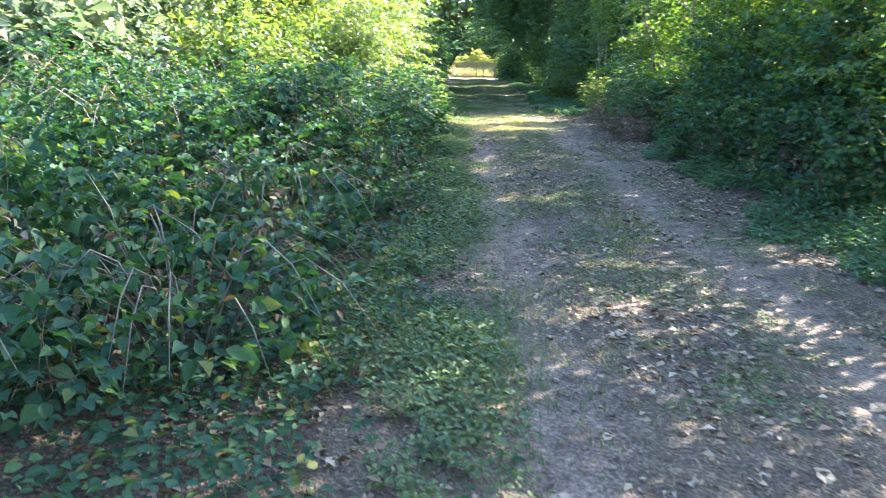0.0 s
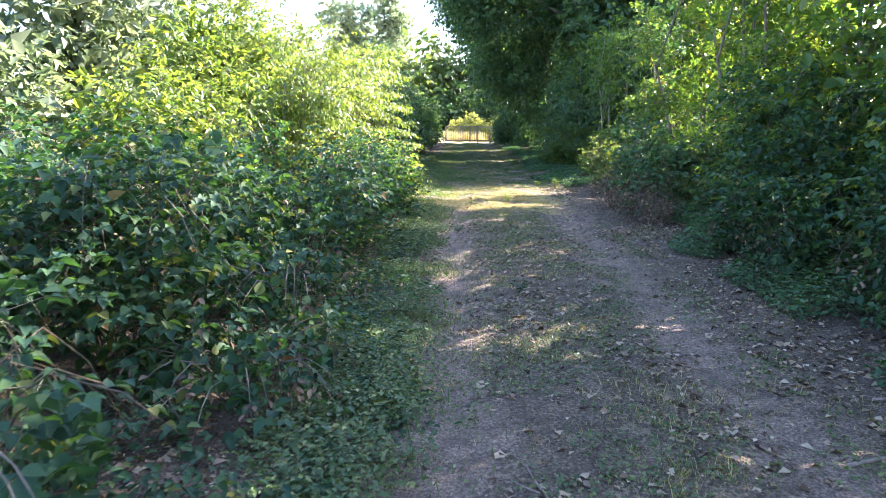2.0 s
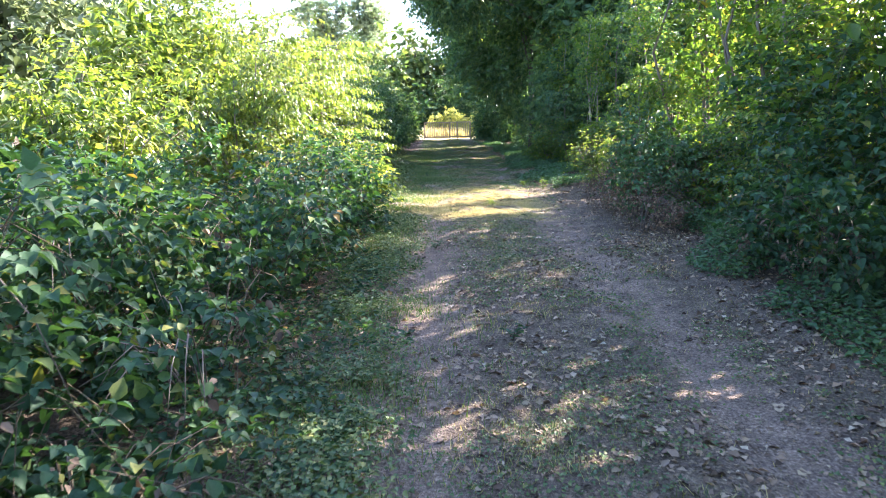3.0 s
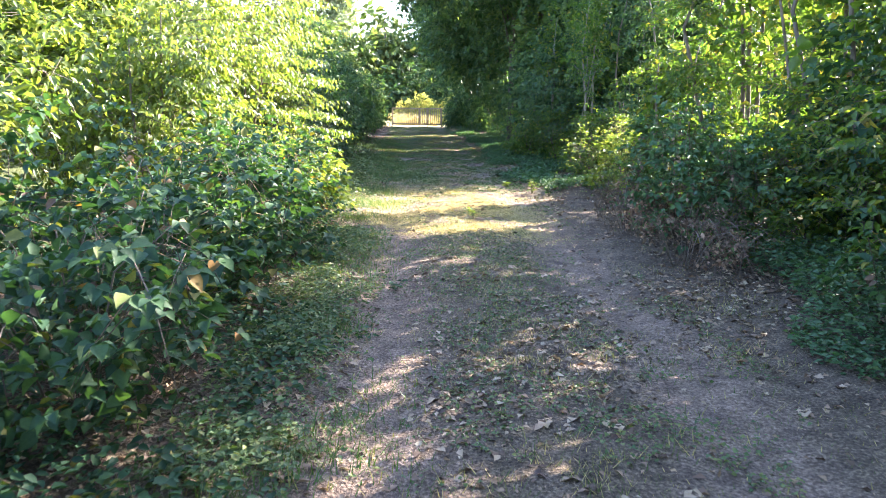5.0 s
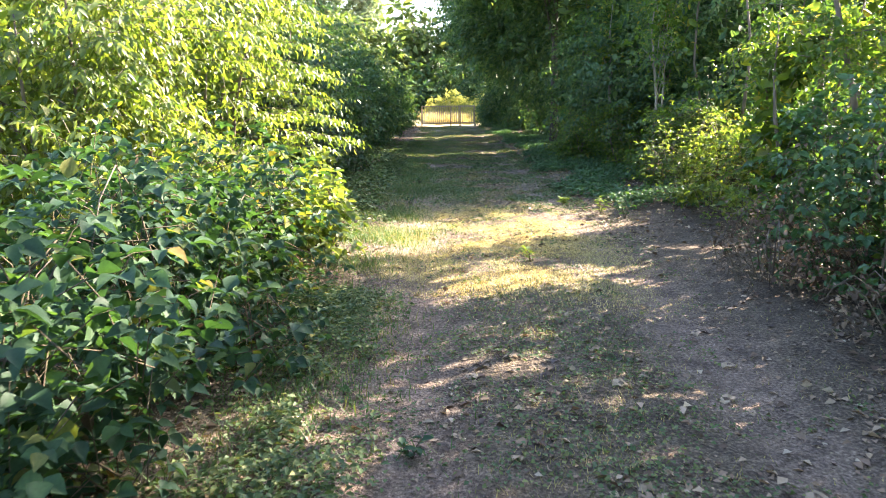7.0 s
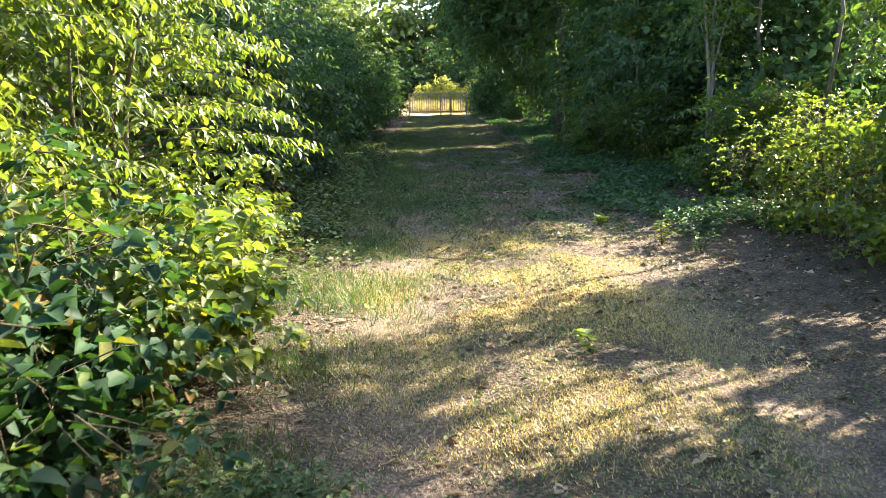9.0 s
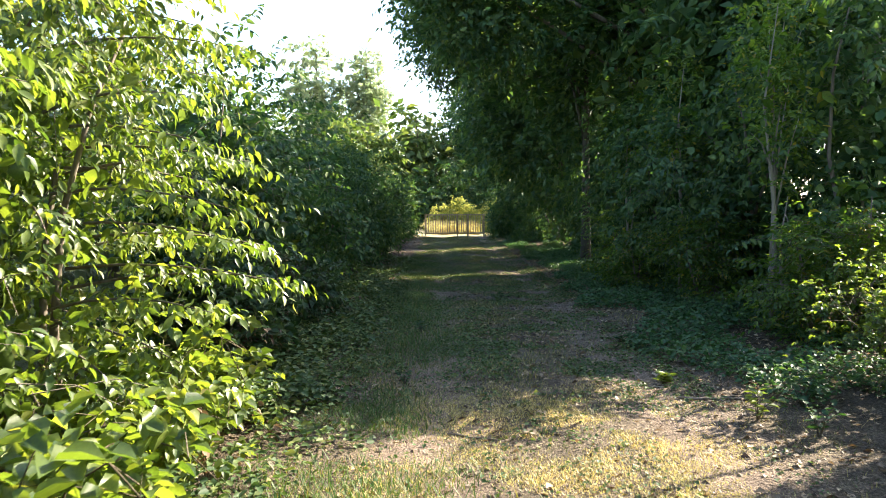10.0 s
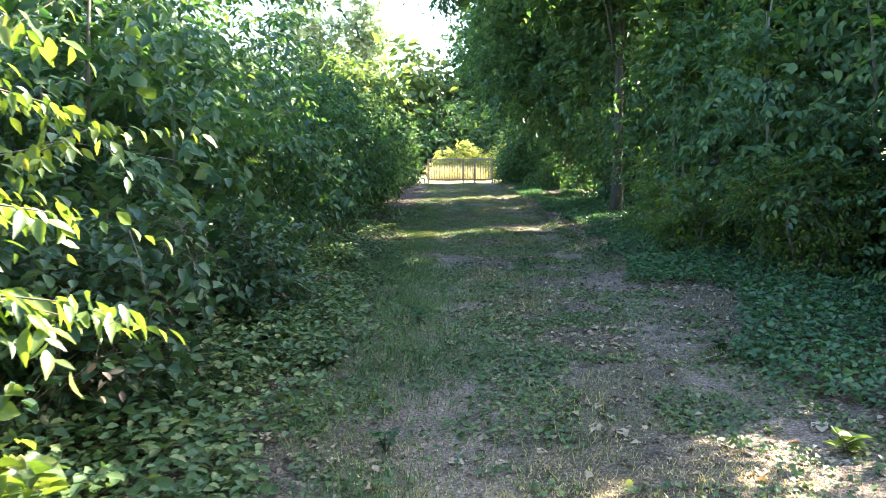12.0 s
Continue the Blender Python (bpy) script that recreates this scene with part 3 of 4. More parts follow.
bramble(rng, 2.85, 13.5, 0.55, 0.7, 0.8, "heap of dry brown brushwood and withered bramble", dry=0.8, mat=BRUSH_LEAF, bounds=(-1.2, 1.35, 2.4), leaf=0.036, per_area=60, dead_canes=9, name="dry_brush", group="dry brush heaps")
bramble(rng, 2.7, 15.4, 0.6, 0.7, 0.8, "heap of dry brown brushwood and withered bramble", dry=0.7, mat=BRUSH_LEAF, bounds=(-1.2, 1.35, 2.4), leaf=0.036, per_area=60, dead_canes=9, name="dry_brush", group="dry brush heaps")
bramble(rng, 3.55, 9.9, 1.1, 0.7, 1.4, "dark green bramble under the hedge", bounds=(-1.2, 1.75, 2.4), leaf=0.088, per_area=32)
for x, y in ((5.0, 11.3), (5.1, 14.3), (5.0, 8.4)):
    bramble(rng, x, y, 2.3, 1.2, 1.7, "dark green bramble under the hedge", bounds=(-1.2, 2.2, 2.4), leaf=0.12, per_area=13)
bramble(rng, 4.2, 7.0, 1.2, 0.9, 1.4, "dark green bramble under the hedge", bounds=(-1.2, 1.75, 2.4), leaf=0.088, per_area=32)
# brambles in the sun take LIT_LEAF, a paler copy of the bramble green
bramble(rng, -1.75, 18.1, 0.7, 0.7, 1.0, "sunlit bramble with broad leaves paled to look lit", bounds=(-1.6, 1.75, 2.4), leaf=0.1, per_area=32, mat=LIT_LEAF)
bramble(rng, -1.35, 16.0, 0.85, 0.75, 1.0, "sunlit bramble with broad leaves paled to look lit", bounds=(-1.3, 1.75, 2.4), leaf=0.1, per_area=32, mat=LIT_LEAF)
bramble(rng, -1.35, 14.6, 1.0, 0.75, 0.9, GREEN_BRAMBLE, bounds=(-1.25, 1.75, 2.4), per_area=30, leaf=0.09)
bramble(rng, -2.15, 20.5, 1.05, 0.8, 1.0, "leafy green nettles at the foot of the bushes", bounds=(-1.7, 1.75, 2.4), leaf=0.085, per_area=55, mat=NETTLE_LEAF, name="nettle_clump", group="nettles at the foot of the bushes")
bramble(rng, -2.35, 22.4, 0.9, 0.8, 1.0, "leafy green nettles at the foot of the bushes", bounds=(-1.85, 1.75, 2.4), leaf=0.08, per_area=50, mat=NETTLE_LEAF, name="nettle_clump", group="nettles at the foot of the bushes")
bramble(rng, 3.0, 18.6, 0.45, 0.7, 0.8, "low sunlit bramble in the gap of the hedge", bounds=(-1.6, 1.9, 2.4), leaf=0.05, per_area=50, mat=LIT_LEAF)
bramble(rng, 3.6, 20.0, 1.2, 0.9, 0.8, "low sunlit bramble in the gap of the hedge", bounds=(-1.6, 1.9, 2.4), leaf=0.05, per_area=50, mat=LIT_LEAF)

# ---- bushes beside the track on its sunny side ----
SUNNY = "sunlit yellow-green dogwood bush with drooping leaves"
def boughs(rng, ob, count, z_from, z_to, reach, mat):
    """Long arching boughs that hold drooping rows of leaves out over the track."""
    for k in range(count):
        z = z_from + (z_to - z_from) * (k + rng.random() * 0.6) / count
        g = rng.uniform(-1.0, 0.9)
        out = np.array((math.cos(g), math.sin(g), rng.uniform(0.05, 0.3)))
        long = reach * rng.uniform(0.75, 1.1) * (1.0 - 0.18 * (z - z_from) / (z_to - z_from))
        foot = np.array((0.25 * math.cos(g), 0.25 * math.sin(g), z))
        line = [foot + out * long * t - UP * (0.2 * long * t * t) for t in (0, 0.25, 0.5, 0.75, 1.0)]
        bough = part("bough", tube([Vector(p) for p in line], [0.011, 0.009, 0.007, 0.005, 0.002], 5), BARK, ob)
        t = np.linspace(0.3, 1.0, 15)
        start = foot + out * (long * t)[:, None] - UP * (0.2 * long * t * t)[:, None]
        side = np.array((-math.sin(g), math.cos(g), 0.0)) * np.where(np.arange(15) % 2, 0.8, -0.8)[:, None]
        side[-1] = 0
        way = unit(out * 0.8 + side - UP * 0.15 + rng.normal(0, 0.15, (15, 3)))
        leaves = sprays(rng, start, way, 0.24, 8, 0.088, 0.43, 0.9, 0.4, 0.7, 0.4)
        part("foliage", leaf_mesh("foliage", leaves, mat, 2), mat, bough)["kind"] = "stuff"


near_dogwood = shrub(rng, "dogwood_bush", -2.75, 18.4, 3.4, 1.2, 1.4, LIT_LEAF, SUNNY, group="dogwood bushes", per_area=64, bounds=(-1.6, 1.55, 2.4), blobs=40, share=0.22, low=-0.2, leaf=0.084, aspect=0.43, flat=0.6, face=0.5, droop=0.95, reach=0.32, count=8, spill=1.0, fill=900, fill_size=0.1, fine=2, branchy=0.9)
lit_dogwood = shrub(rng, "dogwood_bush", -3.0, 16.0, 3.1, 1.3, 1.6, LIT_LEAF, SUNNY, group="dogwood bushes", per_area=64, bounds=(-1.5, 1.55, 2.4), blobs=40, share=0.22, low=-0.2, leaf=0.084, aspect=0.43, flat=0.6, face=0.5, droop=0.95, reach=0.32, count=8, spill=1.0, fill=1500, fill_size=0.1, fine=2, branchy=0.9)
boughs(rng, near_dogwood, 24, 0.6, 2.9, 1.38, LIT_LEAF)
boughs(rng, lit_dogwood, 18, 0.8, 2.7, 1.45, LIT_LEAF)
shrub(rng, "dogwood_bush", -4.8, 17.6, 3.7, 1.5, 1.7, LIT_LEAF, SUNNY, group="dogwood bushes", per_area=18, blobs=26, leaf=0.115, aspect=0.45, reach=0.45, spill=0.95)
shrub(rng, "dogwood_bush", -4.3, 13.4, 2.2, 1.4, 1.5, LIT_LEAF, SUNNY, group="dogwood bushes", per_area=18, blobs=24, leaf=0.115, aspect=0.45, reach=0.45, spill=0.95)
SHADY = "dark green bush in the shade beside the track"
for x, y, h, rx, ry in ((-3.0, 21.9, 3.3, 1.1, 1.3), (-3.6, 24.3, 3.7, 1.3, 1.5), (-3.7, 27.4, 3.3, 1.3, 1.7), (-4.1, 30.8, 3.0, 1.4, 1.8), (-4.2, 34.6, 2.8, 1.5, 2.0), (-4.9, 38.6, 2.9, 1.5, 2.1), (-5.4, 43.0, 2.9, 1.5, 2.3)):
    near = y < 29
    shrub(rng, "shady_bush", x, y, h, rx, ry, DARK_LEAF, SHADY, group="shady bushes beside the track", per_area=26 if near else 16, leaf=0.1 if near else 0.14, fine=y < 26, spill=0.95, droop=0.6, reach=0.35, branchy=0.9 if y < 26 else 0.0,
          bounds=(-1.75, 1.55, 2.4), twigs=y < 26, blobs=30, share=0.34, low=-0.3)
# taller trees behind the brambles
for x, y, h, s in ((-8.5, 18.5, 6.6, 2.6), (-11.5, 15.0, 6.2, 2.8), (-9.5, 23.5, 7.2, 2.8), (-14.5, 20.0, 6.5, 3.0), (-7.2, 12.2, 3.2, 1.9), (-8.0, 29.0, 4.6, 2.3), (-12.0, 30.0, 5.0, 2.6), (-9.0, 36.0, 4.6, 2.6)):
    tree(rng, "field_maple", x, y, h, s, HAZY_MAPLE_LEAF, "sunlit tree behind the brambles, its leaves greyed like distance haze", -0.1, 3, 0.23, trunk=0.1, group="trees behind the brambles", fill=800)
for x, y, h, s in ((-6.5, 1.5, 2.0, 1.9), (-7.5, 6.5, 2.2, 2.0), (-2.5, -2.5, 1.6, 1.6), (-5.0, -3.5, 2.6, 2.0)):
    shrub(rng, "thicket_bush", x, y, h, s, s, HEDGE_LEAF, "green bush in the thicket behind the brambles", group="thicket bushes", per_area=14, leaf=0.11, fine=False, twigs=False)

# ---- hedge on the other side ----
HEDGE = "tall leafy hedge bush with backlit leaves"
# bushes at x 5.6, 6.1 and 6.7 are added behind to block the sun
for x, y, h, rx, ry, dens in ((5.7, 4.6, 8.2, 1.5, 1.9, 26), (6.7, 6.6, 9.4, 1.4, 1.5, 24), (5.6, 15.9, 8.4, 1.3, 1.2, 24), (5.3, 8.0, 9.2, 1.45, 1.9, 28), (5.2, 11.4, 9.2, 1.45, 1.9, 28), (5.15, 14.4, 8.2, 1.5, 1.7, 30), (4.75, 17.2, 8.2, 1.45, 1.6, 26), (6.7, 21.4, 8.6, 1.0, 0.95, 30), (6.1, 19.6, 8.6, 1.1, 1.05, 28), (4.1, 18.7, 3.2, 0.9, 0.75, 26)):
    shrub(rng, "hedge_bush", x, y, h, rx, ry, HEDGE_LEAF, HEDGE, group="hedge bushes", per_area=dens, leaf=0.078, branchy=0.7, low=-0.35, blobs=44, share=0.4, spill=0.92, bounds=(-1.0, 1.75, 2.6), fine=x < 5.9, twigs=x < 5.9, fill=2400, fill_size=0.135, stems=6, top=3.6, few=0.24)
# unseen bushes behind and beside the hedge, added to keep sun off the track
for x, y, h in ((6.5, -0.5, 6.2), (6.3, -4.5, 6.2), (6.9, 12.9, 7.0), (6.8, 10.2, 7.6)):
    shrub(rng, "hedge_bush", x, y, h, 1.7 if y < 5 else 1.2, 2.3 if y < 5 else 1.7, HEDGE_LEAF, HEDGE, group="hedge bushes", per_area=12, leaf=0.13, low=-0.3, blobs=30, fine=False, twigs=False, fill=900, fill_size=0.3)
# ---- dark undergrowth and tall trees over the track ----
UNDER = "dark green undergrowth bush beneath the tall trees"
for x, y, h, rx, ry in ((4.5, 23.3, 5.3, 1.2, 1.2), (3.75, 25.6, 4.6, 1.45, 1.6), (3.5, 28.7, 4.6, 1.5, 1.9), (3.2, 32.2, 4.6, 1.5, 2.1), (2.8, 36.2, 4.6, 1.5, 2.3), (2.3, 40.6, 4.6, 1.5, 2.5), (1.6, 45.4, 4.6, 1.5, 2.6), (5.9, 25.0, 5.6, 1.5, 1.5), (9.4, 28.6, 6.4, 1.8, 2.0)):
    near = y < 27 and x < 5
    shrub(rng, "undergrowth_bush", x, y, h, rx, ry, DARK_LEAF, UNDER, group="undergrowth beneath the trees", per_area=22 if near else 14, leaf=0.105 if near else 0.145, fine=near, twigs=near, spill=0.92, droop=0.6, branchy=0.8 if near else 0.0, blobs=36, share=0.4,
          low=-0.4, bounds=(-1.0, 1.85, 2.6), fill=2600 if near else 1200, fill_size=0.13 if near else 0.24, few=0.4 if near else 0.17)
TALL = "tall dark ivy-clad tree leaning over the track"
# trees at y 26.5, 28.6, 47.6, 51.6 and 54.6 are unseen, added for shade
for x, y, h, s, lean in ((4.3, 27.6, 8.6, 1.7, -0.6), (3.6, 31.0, 9.2, 1.9, -0.8), (3.3, 35.0, 9.2, 2.2, -1.6), (2.7, 39.4, 9.0, 2.5, -2.6), (2.0, 44.0, 8.6, 2.5, -2.6), (6.2, 27.2, 8.2, 1.05, 0), (7.4, 28.6, 10.8, 1.7, 0), (6.9, 26.5, 10.2, 1.2, 0), (7.6, 33.0, 10.0, 2.3, 0), (6.6, 39.0, 9.6, 2.4, 0), (4.4, 51.6, 9.4, 1.8, 0), (3.4, 47.6, 9.0, 1.7, 0), (7.0, 54.6, 9.6, 1.9, 0)):
    tree(rng, "ash_tree", x, y, h, s, DARK_LEAF, TALL, 0.2, 5.2, 0.22, blobs=46, trunk=0.13, lean=(lean, 0), reach=0.4, group="tall trees over the track", bounds=(-1.0, 1.4, 2.6), share=0.42, fill=1500, fill_size=0.35, limbs=6, top=6.5)

for x, y, h, lean in ((3.6, 30.6, 9.4, -5.6), (3.3, 35.6, 9.6, -5.8)):
    tree(rng, "ash_tree", x, y, h, 2.0, DARK_LEAF, "dark ash tree whose bough hangs over the track", 0.42, 9, 0.17, blobs=30, trunk=0.14, lean=(-0.4, 0), shift=lean * 0.68, reach=0.45, group="tall trees over the track", bounds=(-1.0, 1.4, 2.6), fill=500, fill_size=0.3, limbs=6)

# lighter shrubs and slender stems in front of the dark wall of leaves
for x, y, h, s in ((3.45, 22.3, 1.9, 0.75), (2.95, 25.2, 1.5, 0.6), (2.5, 29.3, 1.8, 0.7), (2.2, 27.2, 1.0, 0.5)):
    shrub(rng, "elder_bush", x, y, h, s, s, HEDGE_LEAF, "light green elder bush in front of the dark undergrowth", group="elder bushes", per_area=50, leaf=0.07, bounds=(-1.0, 1.75, 2.6), low=-0.3, fill=300, fill_size=0.09, branchy=0.45, stems=4)
for x, y, h in ((3.15, 23.1, 4.4), (3.4, 23.9, 4.8), (2.75, 26.1, 4.2), (2.6, 30.6, 5.0)):
    tree(rng, "sapling", x, y, h, 0.55, HEDGE_LEAF, "slender pale-stemmed sapling beside the track", 0.35, 26, 0.085, blobs=14, trunk=0.028, bark=PALE_BARK, fine=True, fill=60, fill_size=0.1, count=7, reach=0.3, group="slender saplings", limbs=4, bounds=(-1.0, 1.7, 2.6))
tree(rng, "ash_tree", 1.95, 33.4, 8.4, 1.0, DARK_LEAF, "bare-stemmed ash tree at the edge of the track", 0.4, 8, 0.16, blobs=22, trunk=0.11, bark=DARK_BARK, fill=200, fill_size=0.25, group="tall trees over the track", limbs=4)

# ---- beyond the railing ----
# sunlit and shaded trees differ in leaf colour: light and shade put into it
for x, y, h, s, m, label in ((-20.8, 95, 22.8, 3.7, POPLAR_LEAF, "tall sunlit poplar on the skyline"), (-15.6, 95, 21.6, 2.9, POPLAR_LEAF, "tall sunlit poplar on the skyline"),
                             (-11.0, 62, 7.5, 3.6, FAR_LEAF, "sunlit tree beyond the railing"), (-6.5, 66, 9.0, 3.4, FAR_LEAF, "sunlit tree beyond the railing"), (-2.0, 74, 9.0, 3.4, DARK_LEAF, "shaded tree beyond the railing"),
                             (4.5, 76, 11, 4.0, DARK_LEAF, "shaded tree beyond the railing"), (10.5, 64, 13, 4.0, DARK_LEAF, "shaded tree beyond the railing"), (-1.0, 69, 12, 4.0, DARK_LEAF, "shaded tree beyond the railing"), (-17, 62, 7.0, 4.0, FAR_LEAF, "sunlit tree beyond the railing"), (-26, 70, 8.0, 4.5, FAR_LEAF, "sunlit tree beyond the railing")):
    # trees at x 10.5 and -1.0 are added to throw shade over the field
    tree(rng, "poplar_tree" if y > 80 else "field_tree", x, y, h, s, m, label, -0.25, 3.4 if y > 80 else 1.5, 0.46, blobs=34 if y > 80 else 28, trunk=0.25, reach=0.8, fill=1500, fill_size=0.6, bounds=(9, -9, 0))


# ---- railing across the end of the track ----
def railing(x0, x1, y):
    z0 = float(ground_z((x0 + x1) / 2, y))
    ob = thing("wooden_railing", (x0 + x1) / 2, y, "brown wooden railing with upright bars across the track", "fence", z=z0)
    def box(name, cx, cz, w, d, h, dy=0.0, label=""):
        bm = bmesh.new()
        bmesh.ops.create_cube(bm, size=1)
        bmesh.ops.scale(bm, vec=(w, d, h), verts=bm.verts)
        bmesh.ops.bevel(bm, geom=bm.edges[:], offset=min(w, d, h) * 0.15, segments=1, affect="EDGES")
        bmesh.ops.translate(bm, vec=(cx, dy, cz), verts=bm.verts)
        part(name, bm, RAIL_WOOD, ob, label)
    half = (x1 - x0) / 2
    for cx in (-half, half * 0.1, half * 0.45, half):
        box("post", cx, 0.5, 0.07, 0.07, 1.04)
    box("top_rail", 0, 1.0, 2 * half, 0.05, 0.06, -0.072)
    box("bottom_rail", 0, 0.16, 2 * half, 0.05, 0.06, -0.072)
    n = 25
    for k in range(n):
        cx = -half + 2 * half * (k + 0.5) / n
        box("bar", cx, 0.58, 0.034, 0.022, 0.84, -0.11)
    return ob


railing(-3.95, -1.25, 49.2)
for x, y, h, s, m in ((-5.2, 47.0, 3.0, 1.5, DARK_LEAF), (0.55, 47.6, 3.4, 1.5, DARK_LEAF), (-0.3, 49.6, 1.6, 0.9, DARK_LEAF)):
    shrub(rng, "shady_bush", x, y, h, s, s, m, "dark green bush beside the wooden railing", group="bushes beside the railing", per_area=16, leaf=0.14, fine=False, twigs=False, bounds=(-1.75, 0.9, 2.6), low=-0.3)
for x, y, h, s in ((-13, 62, 4.2, 2.6), (-8.6, 62.5, 3.6, 2.5), (-4.6, 63.5, 3.8, 2.5), (-0.8, 63.5, 4.2, 2.4), (2.9, 64, 4.6, 2.6), (6.6, 50, 4.4, 2.4)):
    shrub(rng, "field_bush", x, y, h, s, s, DARK_LEAF, "green bush at the far side of the dry field", group="bushes across the field", per_area=4, leaf=0.28, fine=False, twigs=False, bounds=(9, -9, 0), low=-0.3, reach=0.6, fill=500, fill_size=0.4)
for x, y, h, s in ((-4.3, 58.0, 1.7, 0.9), (-3.2, 58.5, 1.95, 1.1), (-2.2, 58.2, 1.45, 0.8), (-0.9, 54.5, 1.6, 0.7)):
    shrub(rng, "hazel_bush", x, y, h, s, 0.7, YELLOW_LEAF, "sunlit yellow bush behind the railing", group="yellow bushes behind the railing", per_area=26, leaf=0.13, fine=False, twigs=False, bounds=(9, -9, 0), low=-0.3, fill=200, fill_size=0.14)


# ---- ground cover ----
def scatter(rng, n, u_from, u_to, y_from, y_to):
    y = rng.uniform(y_from, y_to, n)
    u = rng.uniform(u_from, u_to, n)
    return u - 0.093 * y + 2.3, y, u


def blades(name, rng, x, y, height, width, mat, label):
    n = len(x)
    g = rng.uniform(0, 2 * math.pi, n)
    a = np.stack([np.cos(g), np.sin(g), 0 * g], 1)
    b = np.stack([-np.sin(g), np.cos(g), 0 * g], 1)
    foot = np.stack([x, y, ground_z(x, y) - 0.004], 1)
    bend = (height * rng.uniform(0.3, 2.2, n))[:, None] * b
    H, W = height[:, None] * UP, width[:, None] * a * 0.5
    co = np.stack([foot - W, foot + W, foot + H + bend * 0.7], 1)
    index = np.arange(3 * n)
    ob = new(name, mesh_from(name, co, 3, index, mat))
    return tagged(ob, label, "grass", kind="stuff")


rng = np.random.default_rng(9)
x, y, u = scatter(rng, 800000, -1.9, 2.1, -1.0, 48)
clump = value_noise(x, y, 0.5) * 0.6 + value_noise(x, y, 0.16) * 0.4
want = np.exp(-((u + 0.5 * (value_noise(x, y, 1.6) - 0.5)) / 0.48) ** 2) * 0.9 + 0.5 * np.exp(-((u + 1.25) / 0.25) ** 2) + 0.25 * np.exp(-((u - 1.5) / 0.3) ** 2) + 0.08
want *= np.interp(y, (14, 15, 19.5, 21), (0.8, 0.4, 0.4, 0.7))
keep = (rng.random(len(x)) < want * np.clip((clump - 0.32) * 3.2, 0.03, 1))
x, y, u = x[keep], y[keep], u[keep]
h = rng.uniform(0.008, 0.034, len(x)) * (1 + 0.9 * (value_noise(x, y, 0.7) > 0.62))
blades("grass", rng, x, y, h, np.where(y > 22, 0.007, 0.005) * rng.uniform(0.7, 1.3, len(x)), GRASS, "short half-dry grass between the wheel ruts")
x, y, u = scatter(rng, 300000, -2.4, -0.2, -1.0, 36)
keep = rng.random(len(x)) < np.clip((value_noise(x, y, 0.6) - 0.25) * 1.6, 0, 1) * np.exp(-((u + 1.3 + 0.6 * (value_noise(x, y, 1.3) - 0.5)) / 0.42) ** 2)
x, y = x[keep], y[keep]
blades("verge_grass", rng, x, y, rng.uniform(0.02, 0.1, len(x)), rng.uniform(0.004, 0.008, len(x)), VERGE_GRASS, "green grass along the edge of the track")
# dry yellow grass, laid pale and dense to brighten the sunlit patch
x, y, u = scatter(rng, 260000, -1.5, 1.2, 14.2, 20.6)
keep = rng.random(len(x)) < np.clip((value_noise(x, y, 0.55) * 0.7 + value_noise(x, y, 0.18) * 0.3 - 0.4) * 3.2, 0, 1) * np.interp(y, (14.4, 16, 19.5, 20.6), (0, 1, 1, 0)) * np.interp(u, (-1.4, -1.0, 0.7, 1.2), (0, 1, 1, 0.1))
x, y = x[keep], y[keep]
blades("dry_grass", rng, x, y, rng.uniform(0.005, 0.022, len(x)), rng.uniform(0.005, 0.011, len(x)), STRAW, "dry yellow grass, paled and thickened to brighten the sunlit part of the track")


x, y, u = scatter(rng, 60000, -1.8, 0.6, 52, 57)
blades("tall_dry_grass", rng, x[:9000] + 0.3, y[:9000], rng.uniform(0.3, 0.75, 9000), rng.uniform(0.01, 0.02, 9000), STRAW, "tall bleached grass in the field behind the railing")
x, y, u = scatter(rng, 470000, -1.7, 1.1, 18.5, 48)
keep = rng.random(len(x)) < np.clip((value_noise(x, y, 0.8) * 0.5 + value_noise(x, y, 0.22) * 0.5 - 0.5) * 5, 0.02, 1) * np.interp(u, (-1.7, -1.4, 0.2, 0.55, 1.0), (0.6, 1, 0.9, 0.35, 0.1)) * np.interp(y, (18.8, 20.5, 26, 40), (0.0, 0.4, 0.35, 0.3))
x, y = x[keep], y[keep]
blades("green_grass", rng, x, y, rng.uniform(0.012, 0.05, len(x)), rng.uniform(0.004, 0.008, len(x)), VERGE_GRASS, "short green grass tufts on the shaded track")


def low_leaves(name, rng, x, y, height, leaf, aspect, mat, label, category, fine=True):
    """Leaves held flat a little above the ground."""
    z = ground_z(x, y) + height
    g = rng.uniform(0, 2 * math.pi, len(x))
    way = unit(np.stack([np.cos(g), np.sin(g), rng.normal(0, 0.2, len(x))], 1))
    normal = unit(UP + rng.normal(0, 0.35, (len(x), 3)))
    ob = new(name, leaf_mesh(name, (np.stack([x, y, z], 1), way, normal, leaf, leaf * aspect), mat, fine))
    return tagged(ob, label, category, kind="stuff")


def cover(rng, n, u_from, u_to, y_from, y_to, size, threshold):
    x, y, u = scatter(rng, n, u_from, u_to, y_from, y_to)
    keep = value_noise(x, y, size) * 0.65 + value_noise(x, y, size * 0.3) * 0.35 > threshold
    return x[keep], y[keep], u[keep]


